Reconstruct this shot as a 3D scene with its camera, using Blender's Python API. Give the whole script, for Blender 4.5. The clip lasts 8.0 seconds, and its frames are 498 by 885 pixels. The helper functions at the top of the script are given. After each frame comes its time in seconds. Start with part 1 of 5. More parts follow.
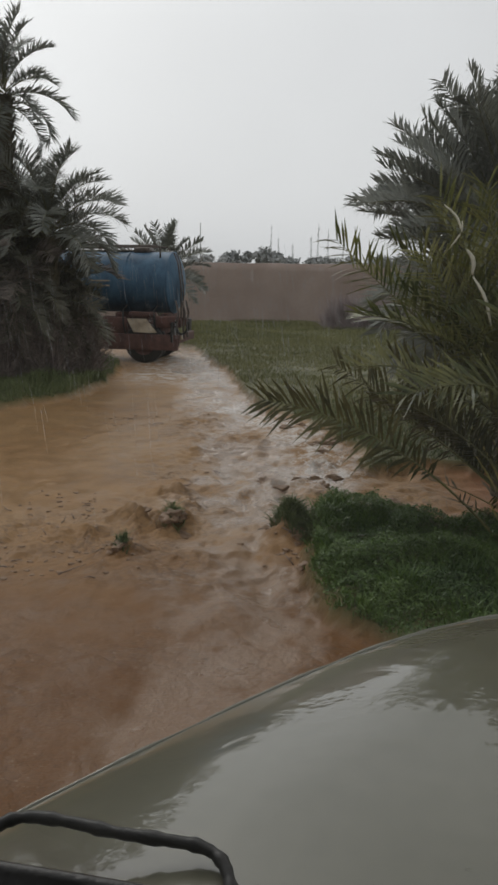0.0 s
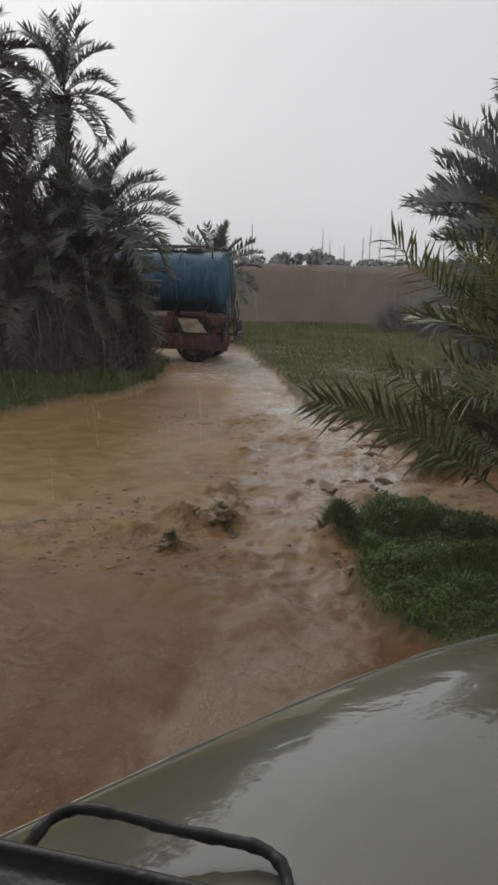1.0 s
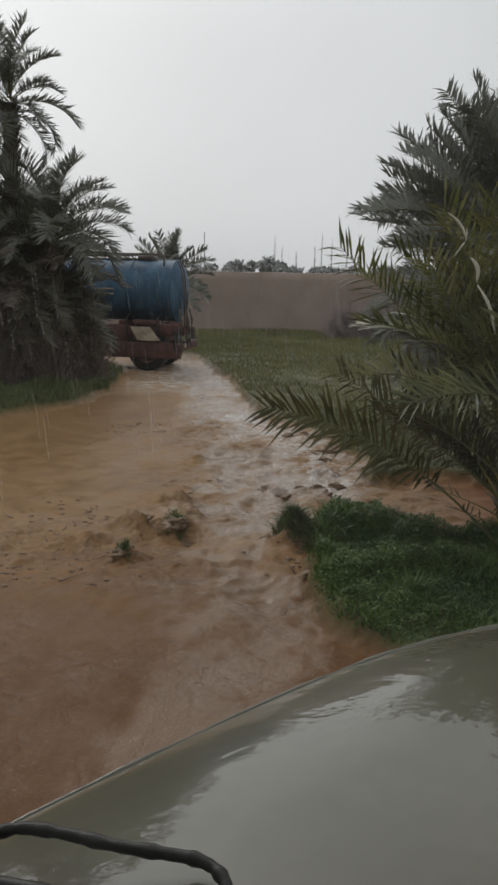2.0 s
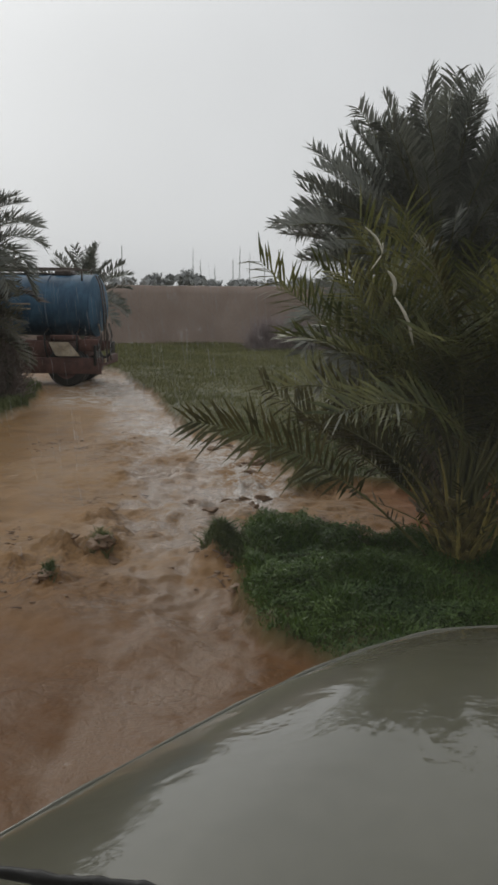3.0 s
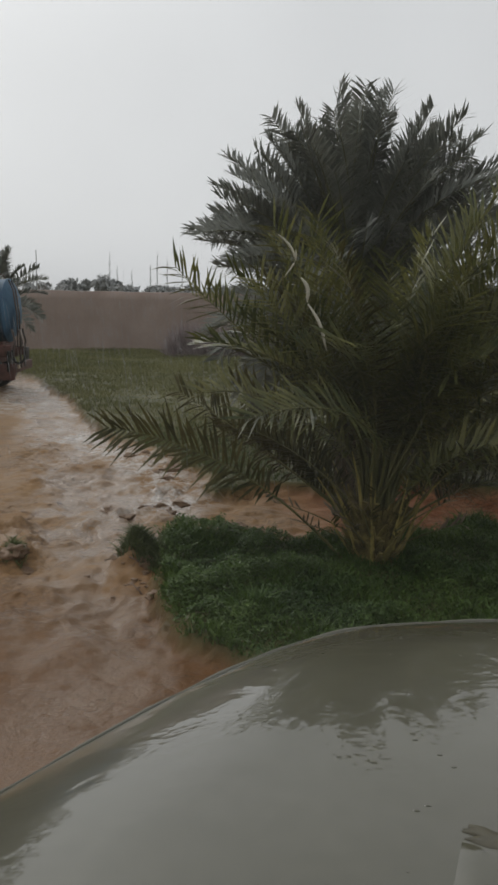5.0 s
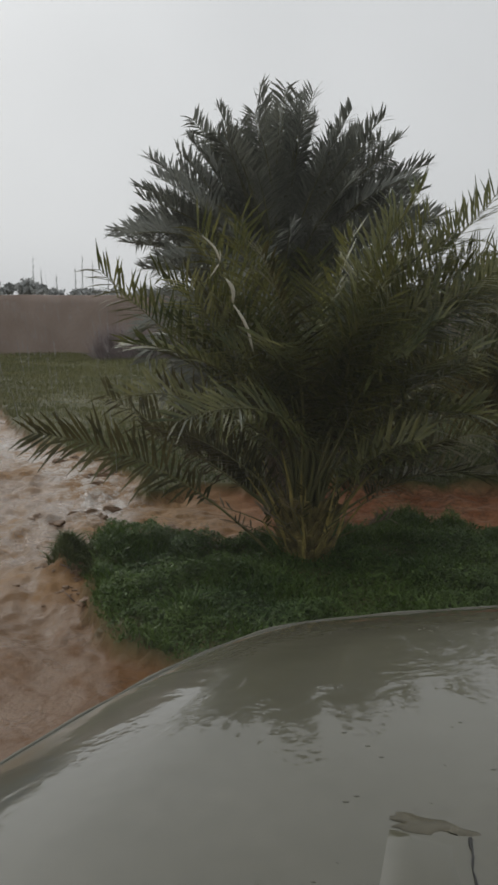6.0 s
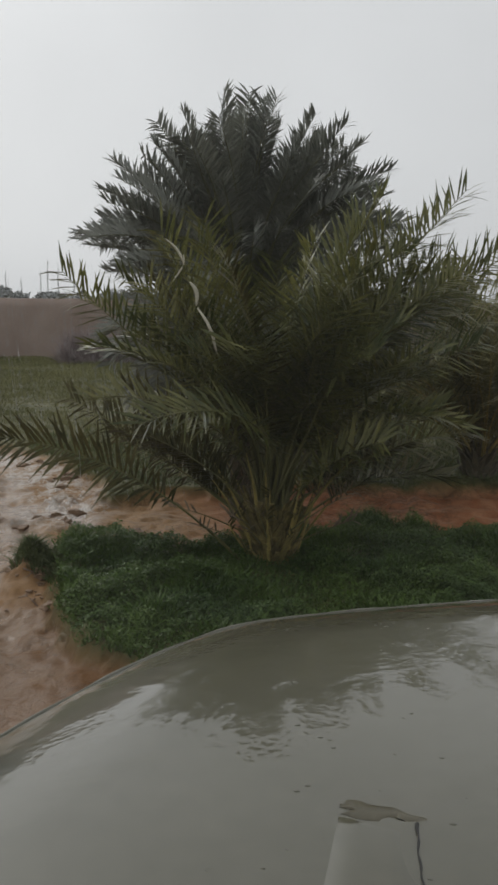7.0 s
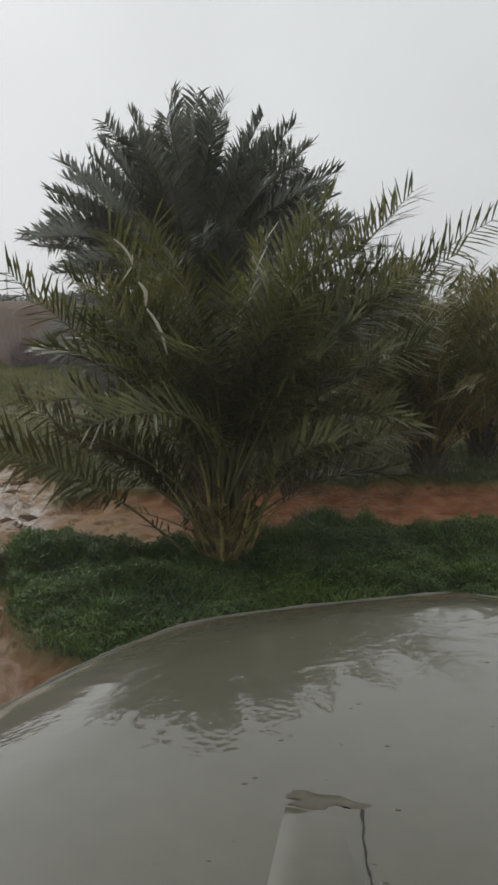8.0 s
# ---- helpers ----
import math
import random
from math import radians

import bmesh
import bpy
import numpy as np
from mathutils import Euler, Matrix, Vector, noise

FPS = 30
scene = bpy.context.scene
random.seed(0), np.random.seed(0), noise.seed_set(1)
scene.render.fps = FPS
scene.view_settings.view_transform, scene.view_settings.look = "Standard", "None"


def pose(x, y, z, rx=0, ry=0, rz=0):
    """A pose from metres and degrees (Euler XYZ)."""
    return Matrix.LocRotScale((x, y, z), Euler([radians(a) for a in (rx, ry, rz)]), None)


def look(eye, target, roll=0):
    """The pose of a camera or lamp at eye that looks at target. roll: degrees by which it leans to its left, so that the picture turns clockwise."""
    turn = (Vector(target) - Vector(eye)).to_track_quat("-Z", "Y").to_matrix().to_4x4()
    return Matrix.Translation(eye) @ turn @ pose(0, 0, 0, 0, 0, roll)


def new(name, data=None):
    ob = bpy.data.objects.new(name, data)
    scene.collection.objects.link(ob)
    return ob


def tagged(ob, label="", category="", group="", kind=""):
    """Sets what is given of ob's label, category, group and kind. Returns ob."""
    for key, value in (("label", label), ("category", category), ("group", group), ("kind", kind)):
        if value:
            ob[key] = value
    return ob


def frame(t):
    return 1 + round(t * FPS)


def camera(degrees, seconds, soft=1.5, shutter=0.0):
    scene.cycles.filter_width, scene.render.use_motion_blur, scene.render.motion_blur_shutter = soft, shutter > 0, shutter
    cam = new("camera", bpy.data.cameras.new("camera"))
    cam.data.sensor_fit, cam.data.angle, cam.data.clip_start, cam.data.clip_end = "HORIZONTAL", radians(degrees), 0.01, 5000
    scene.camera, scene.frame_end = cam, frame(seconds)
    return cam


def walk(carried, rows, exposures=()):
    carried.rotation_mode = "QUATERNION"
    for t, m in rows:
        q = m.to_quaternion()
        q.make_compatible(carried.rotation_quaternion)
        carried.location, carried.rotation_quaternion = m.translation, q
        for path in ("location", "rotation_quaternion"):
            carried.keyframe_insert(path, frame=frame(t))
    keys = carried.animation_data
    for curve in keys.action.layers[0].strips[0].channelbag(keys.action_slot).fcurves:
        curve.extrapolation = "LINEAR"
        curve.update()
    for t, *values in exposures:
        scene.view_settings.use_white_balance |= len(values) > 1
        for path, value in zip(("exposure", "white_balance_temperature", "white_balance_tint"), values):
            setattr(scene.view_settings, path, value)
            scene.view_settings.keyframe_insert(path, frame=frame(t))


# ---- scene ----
cam = camera(34.0, 8.0, soft=2.9)
# seconds, x, y, z, pitch, roll, yaw: a hand-held turn to the right inside a parked vehicle's cab
PATH = [
    (0.0, 0.012, -0.013, 2.112, -11.34, -0.91, 3.30),
    (0.5, -0.005, 0.002, 2.099, -11.31, -1.25, 6.62),
    (1.0, -0.014, 0.002, 2.098, -11.30, -1.55, 6.77),
    (2.5, 0.020, 0.012, 2.100, -10.18, -0.90, 0.53),
    (3.0, -0.007, 0.012, 2.106, -9.75, -0.57, -2.05),
    (3.5, 0.008, 0.003, 2.112, -9.73, -0.05, -2.27),
    (4.0, -0.016, 0.005, 2.102, -9.57, -0.40, -2.58),
    (5.5, 0.027, 0.003, 2.100, -9.08, -0.70, -10.80),
    (6.0, 0.028, -0.003, 2.100, -9.07, -0.25, -12.72),
    (6.5, 0.045, -0.024, 2.094, -8.91, -0.36, -13.96),
    (7.0, 0.045, -0.028, 2.092, -8.77, -0.42, -15.01),
    (7.5, 0.066, -0.051, 2.091, -8.42, -0.27, -18.70),
    (8.0, 0.060, -0.036, 2.080, -8.61, -0.12, -18.32),
]
walk(cam, [(t, pose(x, y, z, 90 + p, r, w)) for t, x, y, z, p, r, w in PATH], exposures=[(0.0, 0.0), (1.0, -0.03), (3.0, -0.07), (4.0, -0.07), (5.5, -0.02), (7.0, 0.03), (8.0, 0.14)])

# ---- light: a rainy overcast sky, brighter where the sun stands behind the cloud ----
SUN_EL, SUN_AZ = radians(40), radians(-28)
world = bpy.data.worlds.new("world")
scene.world = world
world.use_nodes = True
wn, wl = world.node_tree.nodes, world.node_tree.links
bg = wn["Background"]
sky = wn.new("ShaderNodeTexSky")
sky.sky_type, sky.sun_disc = "NISHITA", False
sky.sun_elevation, sky.sun_rotation = SUN_EL, SUN_AZ
sky.air_density, sky.dust_density, sky.ozone_density = 1.0, 6.0, 0.6
grey = wn.new("ShaderNodeHueSaturation")
grey.inputs["Saturation"].default_value = 0.12
cloud = wn.new("ShaderNodeTexNoise")
cloud.inputs["Scale"].default_value, cloud.inputs["Detail"].default_value = 1.6, 5
cramp = wn.new("ShaderNodeMapRange")
cramp.inputs["From Min"].default_value, cramp.inputs["From Max"].default_value = 0.3, 0.7
cramp.inputs["To Min"].default_value, cramp.inputs["To Max"].default_value = 6.1, 7.5
wmix = wn.new("ShaderNodeMix")
wmix.data_type = "RGBA"
wmix.inputs["Factor"].default_value = 0.82
wl.new(sky.outputs["Color"], grey.inputs["Color"])
wl.new(cloud.outputs["Fac"], cramp.inputs["Value"])
wl.new(grey.outputs["Color"], wmix.inputs["A"])
tintc = wn.new("ShaderNodeMix")
tintc.data_type, tintc.blend_type = "RGBA", "MULTIPLY"
tintc.inputs["Factor"].default_value, tintc.inputs["B"].default_value = 1.0, (0.975, 0.99, 1.02, 1)
wl.new(cramp.outputs["Result"], tintc.inputs["A"])
wl.new(tintc.outputs["Result"], wmix.inputs["B"])
wl.new(wmix.outputs["Result"], bg.inputs["Color"])
bg.inputs["Strength"].default_value = 0.1

sun = new("sun", bpy.data.lights.new("sun", "SUN"))
sun.data.energy, sun.data.angle, sun.data.color = 0.5, radians(25), (1.0, 0.97, 0.93)
sun.matrix_world = look((0, 0, 20), Vector((0, 0, 20)) - Vector((math.sin(SUN_AZ) * math.cos(SUN_EL), math.cos(SUN_AZ) * math.cos(SUN_EL), math.sin(SUN_EL))))
scene.view_settings.exposure = 0.0


# ---- materials ----
def material(name, c1, c2, scale=6.0, rough=0.7, fine=60.0, bump=0.2, metal=0.0, coat=0.0, spread=0.0, rough2=None, dist=0.01, stretch=None, trans=0.0, spec=0.5):
    """Two colours mixed by coarse and fine noise, with bump; spread varies it from object to object or piece to piece."""
    m = bpy.data.materials.new(name)
    m.use_nodes = True
    n, l = m.node_tree.nodes, m.node_tree.links
    b = n["Principled BSDF"]
    geo = n.new("ShaderNodeTexCoord")
    at = geo.outputs["Object"]
    if stretch:
        mp = n.new("ShaderNodeMapping")
        mp.inputs["Scale"].default_value = stretch
        l.new(at, mp.inputs["Vector"])
        at = mp.outputs["Vector"]
    a, f = n.new("ShaderNodeTexNoise"), n.new("ShaderNodeTexNoise")
    for tex, s, d in ((a, scale, 6), (f, fine, 4)):
        tex.inputs["Scale"].default_value, tex.inputs["Detail"].default_value = s, d
        l.new(at, tex.inputs["Vector"])
    mix = n.new("ShaderNodeMath")
    mix.operation = "MULTIPLY_ADD"
    l.new(f.outputs["Fac"], mix.inputs[0])
    mix.inputs[1].default_value = 0.45
    l.new(a.outputs["Fac"], mix.inputs[2])
    ramp = n.new("ShaderNodeMapRange")
    ramp.inputs["From Min"].default_value, ramp.inputs["From Max"].default_value = 0.48, 0.98
    l.new(mix.outputs[0], ramp.inputs["Value"])
    fac = ramp.outputs["Result"]
    if spread:
        isl, obi = n.new("ShaderNodeNewGeometry"), n.new("ShaderNodeObjectInfo")
        add = n.new("ShaderNodeMath")
        l.new(isl.outputs["Random Per Island"], add.inputs[0])
        l.new(obi.outputs["Random"], add.inputs[1])
        sc = n.new("ShaderNodeMath")
        sc.operation = "MULTIPLY_ADD"
        l.new(add.outputs[0], sc.inputs[0])
        sc.inputs[1].default_value = spread
        off = n.new("ShaderNodeMath")
        off.operation = "SUBTRACT"
        l.new(fac, off.inputs[0])
        off.inputs[1].default_value = spread
        l.new(off.outputs[0], sc.inputs[2])
        fac = sc.outputs[0]
    col = n.new("ShaderNodeMix")
    col.data_type, col.clamp_factor = "RGBA", True
    l.new(fac, col.inputs["Factor"])
    col.inputs["A"].default_value, col.inputs["B"].default_value = (*c1, 1), (*c2, 1)
    l.new(col.outputs["Result"], b.inputs["Base Color"])
    rr = n.new("ShaderNodeMapRange")
    rr.inputs["To Min"].default_value, rr.inputs["To Max"].default_value = rough, rough if rough2 is None else rough2
    l.new(a.outputs["Fac"], rr.inputs["Value"])
    rr.inputs["From Min"].default_value, rr.inputs["From Max"].default_value = 0.35, 0.65
    l.new(rr.outputs["Result"], b.inputs["Roughness"])
    b.inputs["Metallic"].default_value, b.inputs["Coat Weight"].default_value, b.inputs["Coat Roughness"].default_value = metal, coat, 0.05
    b.inputs["Specular IOR Level"].default_value = spec
    if bump:
        bp = n.new("ShaderNodeBump")
        bp.inputs["Strength"].default_value, bp.inputs["Distance"].default_value = bump, dist
        l.new(mix.outputs[0], bp.inputs["Height"])
        l.new(bp.outputs["Normal"], b.inputs["Normal"])
    if trans:
        tr, ms = n.new("ShaderNodeBsdfTranslucent"), n.new("ShaderNodeMixShader")
        l.new(col.outputs["Result"], tr.inputs["Color"])
        ms.inputs["Fac"].default_value = trans
        l.new(b.outputs[0], ms.inputs[1])
        l.new(tr.outputs[0], ms.inputs[2])
        l.new(ms.outputs[0], n["Material Output"].inputs["Surface"])
    return m


LEAF = material("palm_leaf", (0.050, 0.066, 0.019), (0.222, 0.212, 0.067), 3, 0.30, 30, 0.1, spread=0.40, trans=0.28, spec=0.42)
# old olive leaf; shade among the low fronds is darkened into its colour
LEAF_OLD_SHADED = material("palm_leaf_old_shaded", (0.038, 0.040, 0.014), (0.140, 0.122, 0.040), 3, 0.45, 30, 0.1, spread=0.40, trans=0.22, spec=0.3)
LEAF_DRY = material("palm_leaf_dry", (0.10, 0.075, 0.045), (0.26, 0.20, 0.13), 4, 0.7, 40, 0.1, spread=0.35)
LEAF_BRUSH = material("palm_leaf_ragged", (0.086, 0.070, 0.058), (0.205, 0.170, 0.138), 3, 0.55, 30, 0.1, spread=0.45, trans=0.15)
LEAF_SHRUB = material("palm_leaf_shrub", (0.070, 0.078, 0.032), (0.290, 0.265, 0.108), 3, 0.38, 30, 0.1, spread=0.40, trans=0.30)
LEAF_THICKET = material("palm_leaf_thicket", (0.054, 0.054, 0.037), (0.145, 0.138, 0.096), 3, 0.55, 30, 0.1, spread=0.45, trans=0.2)
# grey-green leaf, paled in its colour to carry the rain haze
LEAF_FAR_HAZED = material("palm_leaf_grey_hazed", (0.112, 0.120, 0.100), (0.27, 0.28, 0.24), 3, 0.36, 30, 0.1, spread=0.40, trans=0.22, spec=0.6)
RACHIS = material("palm_rachis", (0.076, 0.082, 0.027), (0.170, 0.156, 0.060), 6, 0.5, 50, 0.15)
STALK = material("palm_stalk", (0.150, 0.126, 0.036), (0.36, 0.285, 0.085), 9, 0.6, 60, 0.3, spread=0.4)
RACHIS_PALE = material("palm_rachis_pale", (0.42, 0.40, 0.32), (0.62, 0.58, 0.48), 6, 0.5, 50, 0.15)
# darker bark for every palm trunk but the nearest
BARK_DARK = material("palm_bark_dark", (0.050, 0.044, 0.028), (0.115, 0.098, 0.058), 14, 0.7, 90, 0.8, spread=0.4)
BARK = material("palm_bark", (0.085, 0.070, 0.024), (0.270, 0.215, 0.070), 14, 0.85, 90, 0.8, spread=0.4)
GRASS = material("weed_leaf", (0.029, 0.068, 0.010), (0.106, 0.172, 0.026), 1.5, 0.5, 20, 0.05, spread=0.4, trans=0.2)
GRASS_FIELD = material("field_grass_blade", (0.094, 0.102, 0.036), (0.205, 0.200, 0.080), 0.5, 0.6, 9, 0.05, spread=0.35, trans=0.2)
TWIG = material("dry_twig", (0.115, 0.086, 0.076), (0.270, 0.215, 0.190), 4, 0.85, 60, 0.2, spread=0.4)
EARTH_WALL = material("earth_wall", (0.250, 0.188, 0.155), (0.340, 0.265, 0.225), 0.6, 0.95, 9, 0.5, dist=0.03)
TANK = material("blue_tank_paint", (0.010, 0.042, 0.082), (0.052, 0.132, 0.215), 2.6, 0.62, 16, 0.3, stretch=(1.0, 1.0, 0.45))
CHASSIS = material("red_chassis_paint", (0.042, 0.018, 0.014), (0.135, 0.058, 0.044), 4.5, 0.65, 25, 0.2)
TAN = material("tan_mud_panel", (0.20, 0.15, 0.10), (0.50, 0.42, 0.31), 5, 0.7, 30, 0.2)
RUBBER = material("black_rubber", (0.010, 0.010, 0.009), (0.024, 0.023, 0.021), 12, 0.42, 90, 0.35, spec=0.3)
STEEL = material("weathered_steel", (0.06, 0.045, 0.036), (0.15, 0.125, 0.11), 8, 0.5, 60, 0.2, metal=0.6)
GLASS_DARK = material("dark_cab_glass", (0.01, 0.012, 0.014), (0.02, 0.022, 0.025), 2, 0.1, 20, 0.0)
STONE = material("muddy_stone", (0.125, 0.070, 0.036), (0.260, 0.165, 0.098), 9, 0.6, 60, 0.6)
BRIAR = material("purplish_twig", (0.170, 0.132, 0.128), (0.350, 0.290, 0.285), 4, 0.85, 60, 0.2, spread=0.4)
# olive-dark colour of a reflection painted on the bonnet
DARK_REFLECTION = material("painted_reflection", (0.062, 0.055, 0.030), (0.105, 0.092, 0.055), 40, 0.35, 200, 0.3, dist=0.002)
# rain haze is put into this pale grey of far trees and poles
TREE_FAR_HAZED = material("far_foliage_hazed", (0.30, 0.31, 0.305), (0.42, 0.43, 0.425), 0.4, 0.9, 5, 0.3, spread=0.3)


# ---- helpers ----
def part(name, bm, mat, parent=None, label=""):
    me = bpy.data.meshes.new(name)
    bm.to_mesh(me)
    bm.free()
    return finish(name, me, mat, parent, label)


def finish(name, me, mat, parent=None, label="", smooth=True):
    for mm in (mat if isinstance(mat, (list, tuple)) else [mat]):
        me.materials.append(mm)
    if smooth:
        me.polygons.foreach_set("use_smooth", [True] * len(me.polygons))
    ob = new(name, me)
    if parent:
        ob.parent = parent
    if label:
        ob["label"] = label
    return ob


def mesh_of(name, verts, faces, mats=None):
    me = bpy.data.meshes.new(name)
    me.from_pydata([tuple(v) for v in verts], [], faces)
    if mats is not None:
        me.polygons.foreach_set("material_index", mats)
    me.update()
    return me


def empty(name, m, **tags):
    ob = new(name)
    ob.empty_display_size = 0.2
    ob.matrix_world = m
    return tagged(ob, **tags)


def box(bm, cx, cy, cz, sx, sy, sz, bevel=0.02, m=None):
    r = bmesh.ops.create_cube(bm, size=1, matrix=(m or Matrix()) @ Matrix.Translation((cx, cy, cz)) @ Matrix.Diagonal((sx, sy, sz, 1)))
    if bevel:
        ed = list({e for v in r["verts"] for e in v.link_edges})
        bmesh.ops.bevel(bm, geom=ed, offset=bevel, segments=2, affect="EDGES", profile=0.5)


def tube(points, radii, sides=6, cap=True):
    """Vertices and faces of a tapered tube along points."""
    pts = [Vector(p) for p in points]
    vs, fs = [], []
    up = Vector((0.13, 0.21, 0.97))
    for i, p in enumerate(pts):
        d = (pts[min(i + 1, len(pts) - 1)] - pts[max(i - 1, 0)]).normalized()
        a = d.cross(up if abs(d.dot(up)) < 0.95 else Vector((1, 0, 0))).normalized()
        b = d.cross(a)
        r = radii[i] if isinstance(radii, (list, tuple)) else radii
        for k in range(sides):
            w = 2 * math.pi * k / sides
            vs.append(p + a * (r * math.cos(w)) + b * (r * math.sin(w)))
    for i in range(len(pts) - 1):
        for k in range(sides):
            k2 = (k + 1) % sides
            fs.append((i * sides + k, i * sides + k2, (i + 1) * sides + k2, (i + 1) * sides + k))
    if cap:
        fs.append(tuple(range(sides))[::-1])
        fs.append(tuple(range((len(pts) - 1) * sides, len(pts) * sides)))
    return vs, fs


def smoothstep(a, b, x):
    t = np.clip((x - a) / (b - a), 0, 1)
    return t * t * (3 - 2 * t)


def vnoise(x, y, seed=0):
    """Smooth value noise on arrays."""
    x, y = np.asarray(x, float), np.asarray(y, float)
    xi, yi = np.floor(x).astype(np.int64), np.floor(y).astype(np.int64)
    fx, fy = x - xi, y - yi
    fx, fy = fx * fx * (3 - 2 * fx), fy * fy * (3 - 2 * fy)

    def h(a, b):
        v = np.sin(a * 127.1 + b * 311.7 + seed * 74.7) * 43758.5453
        return v - np.floor(v)
    return (h(xi, yi) * (1 - fx) + h(xi + 1, yi) * fx) * (1 - fy) + (h(xi, yi + 1) * (1 - fx) + h(xi + 1, yi + 1) * fx) * fy


def fbm(x, y, seed=0, octaves=4):
    s, a = 0.0, 0.5
    for o in range(octaves):
        s = s + a * (vnoise(x * 2 ** o, y * 2 ** o, seed + o) - 0.5)
        a *= 0.5
    return s


# ---- the lie of the land ----
def road_right(y):
    return np.interp(y, [0, 4.2, 4.6, 5.0, 5.5, 6.5, 7.4, 8.0, 8.9, 9.4, 11.4, 12.0, 12.9, 15.4, 18.1, 20.3, 25, 30], [1.9, 0.72, 0.42, 0.22, 0.14, 0.26, 0.30, 0.36, 0.80, 0.90, 0.42, 0.05, -0.30, -0.95, -1.4, -1.95, -3.1, -9.0])


def road_left(y):
    return np.interp(y, [0, 8, 11.3, 12.7, 13.9, 16, 19.2, 24, 30], [-6.5, -5.6, -5.0, -4.6, -4.0, -3.7, -4.2, -8.0, -16.0])


def gully_mid(x):
    return np.interp(x, [-1, 0.3, 1.5, 3.4, 5.0, 9.0, 14], [8.9, 8.6, 8.35, 8.15, 7.5, 6.8, 6.4])


def gully_off(x, y):
    """Distance from the gully's middle; its near bank lies further out."""
    d = y - gully_mid(x)
    return np.where(d < 0, -(0.52 + 0.22 * smoothstep(2.3, 3.4, x)) * d, d)


def mud_mask(x, y):
    """1 on the muddy road and in the washed-out gully, 0 on the green."""
    w = 0.5 * fbm(x * 2.2, y * 2.2, 3) + 0.25 * fbm(x * 9, y * 9, 5)
    road = smoothstep(-0.10, 0.10, np.minimum(road_right(y) - x, x - road_left(y)) + w * 0.7)
    g = 0.58 + 0.07 * np.clip(x, 0, 6) - gully_off(x, y) + w * 1.3
    gully = smoothstep(-0.08, 0.12, g) * smoothstep(-0.4, 0.1, x)
    return np.maximum(road, gully)


def runnel(x, y):
    """The water's course down the road and out of the gully: 1 in its bed."""
    cx = np.interp(y, [2, 4, 6, 8, 10, 12, 15, 20, 24], [-0.40, -0.38, -0.36, -0.42, -0.55, -0.7, -1.5, -2.4, -3.4])
    wd = np.interp(y, [2, 6, 9, 12, 20], [0.46, 0.50, 0.62, 0.75, 0.7])
    w = fbm(x * 1.6, y * 1.1, 11) + 0.5 * fbm(x * 5, y * 4, 13)
    a = smoothstep(1.2, 0.2, np.abs(x - cx + 1.2 * w) / wd) * smoothstep(-0.34, -0.02, fbm(x * 2.3, y * 1.5, 17))
    b = smoothstep(1.2, 0.5, np.abs(y - (9.0 - 0.55 * x) + 0.9 * w) / 0.55) * smoothstep(-1.2, -0.6, x) * smoothstep(0.8, 0.4, x)
    return np.maximum(a, b) * (0.50 + 0.16 * smoothstep(3.8, 5.6, y) + 0.34 * smoothstep(5.0, 8.0, y))


def puddle(x, y):
    """Shallow standing water on the track: the broad sheet along the verge and the ruts near the bonnet."""
    w = fbm(x * 0.9, y * 0.6, 161, 4)
    sheet = smoothstep(-1.2, -1.9, x + 1.6 * w) * smoothstep(6.4, 7.6, y + 1.5 * w) * smoothstep(18.0, 15.0, y)
    near = smoothstep(5.9, 4.6, y + 2.2 * w) * smoothstep(0.5, 0.0, x + 0.6 * w)
    return np.maximum(sheet, 0.5 * near)


def riffle(x, y):
    """Where the water breaks white: out of the gully, down the verge and round the lorry."""
    w = fbm(x * 2.0, y * 1.4, 121)
    edge = smoothstep(0.75, 0.15, np.abs(x - road_right(y) + 0.45 + 0.8 * w)) * smoothstep(7.6, 8.6, y) * smoothstep(17.0, 13.0, y)
    lorry = smoothstep(1.6, 0.5, np.abs(x + 2.5 + 0.10 * (y - 18) + 0.8 * w)) * smoothstep(15.5, 17.5, y) * smoothstep(24.0, 21.0, y)
    return np.maximum(edge, lorry)


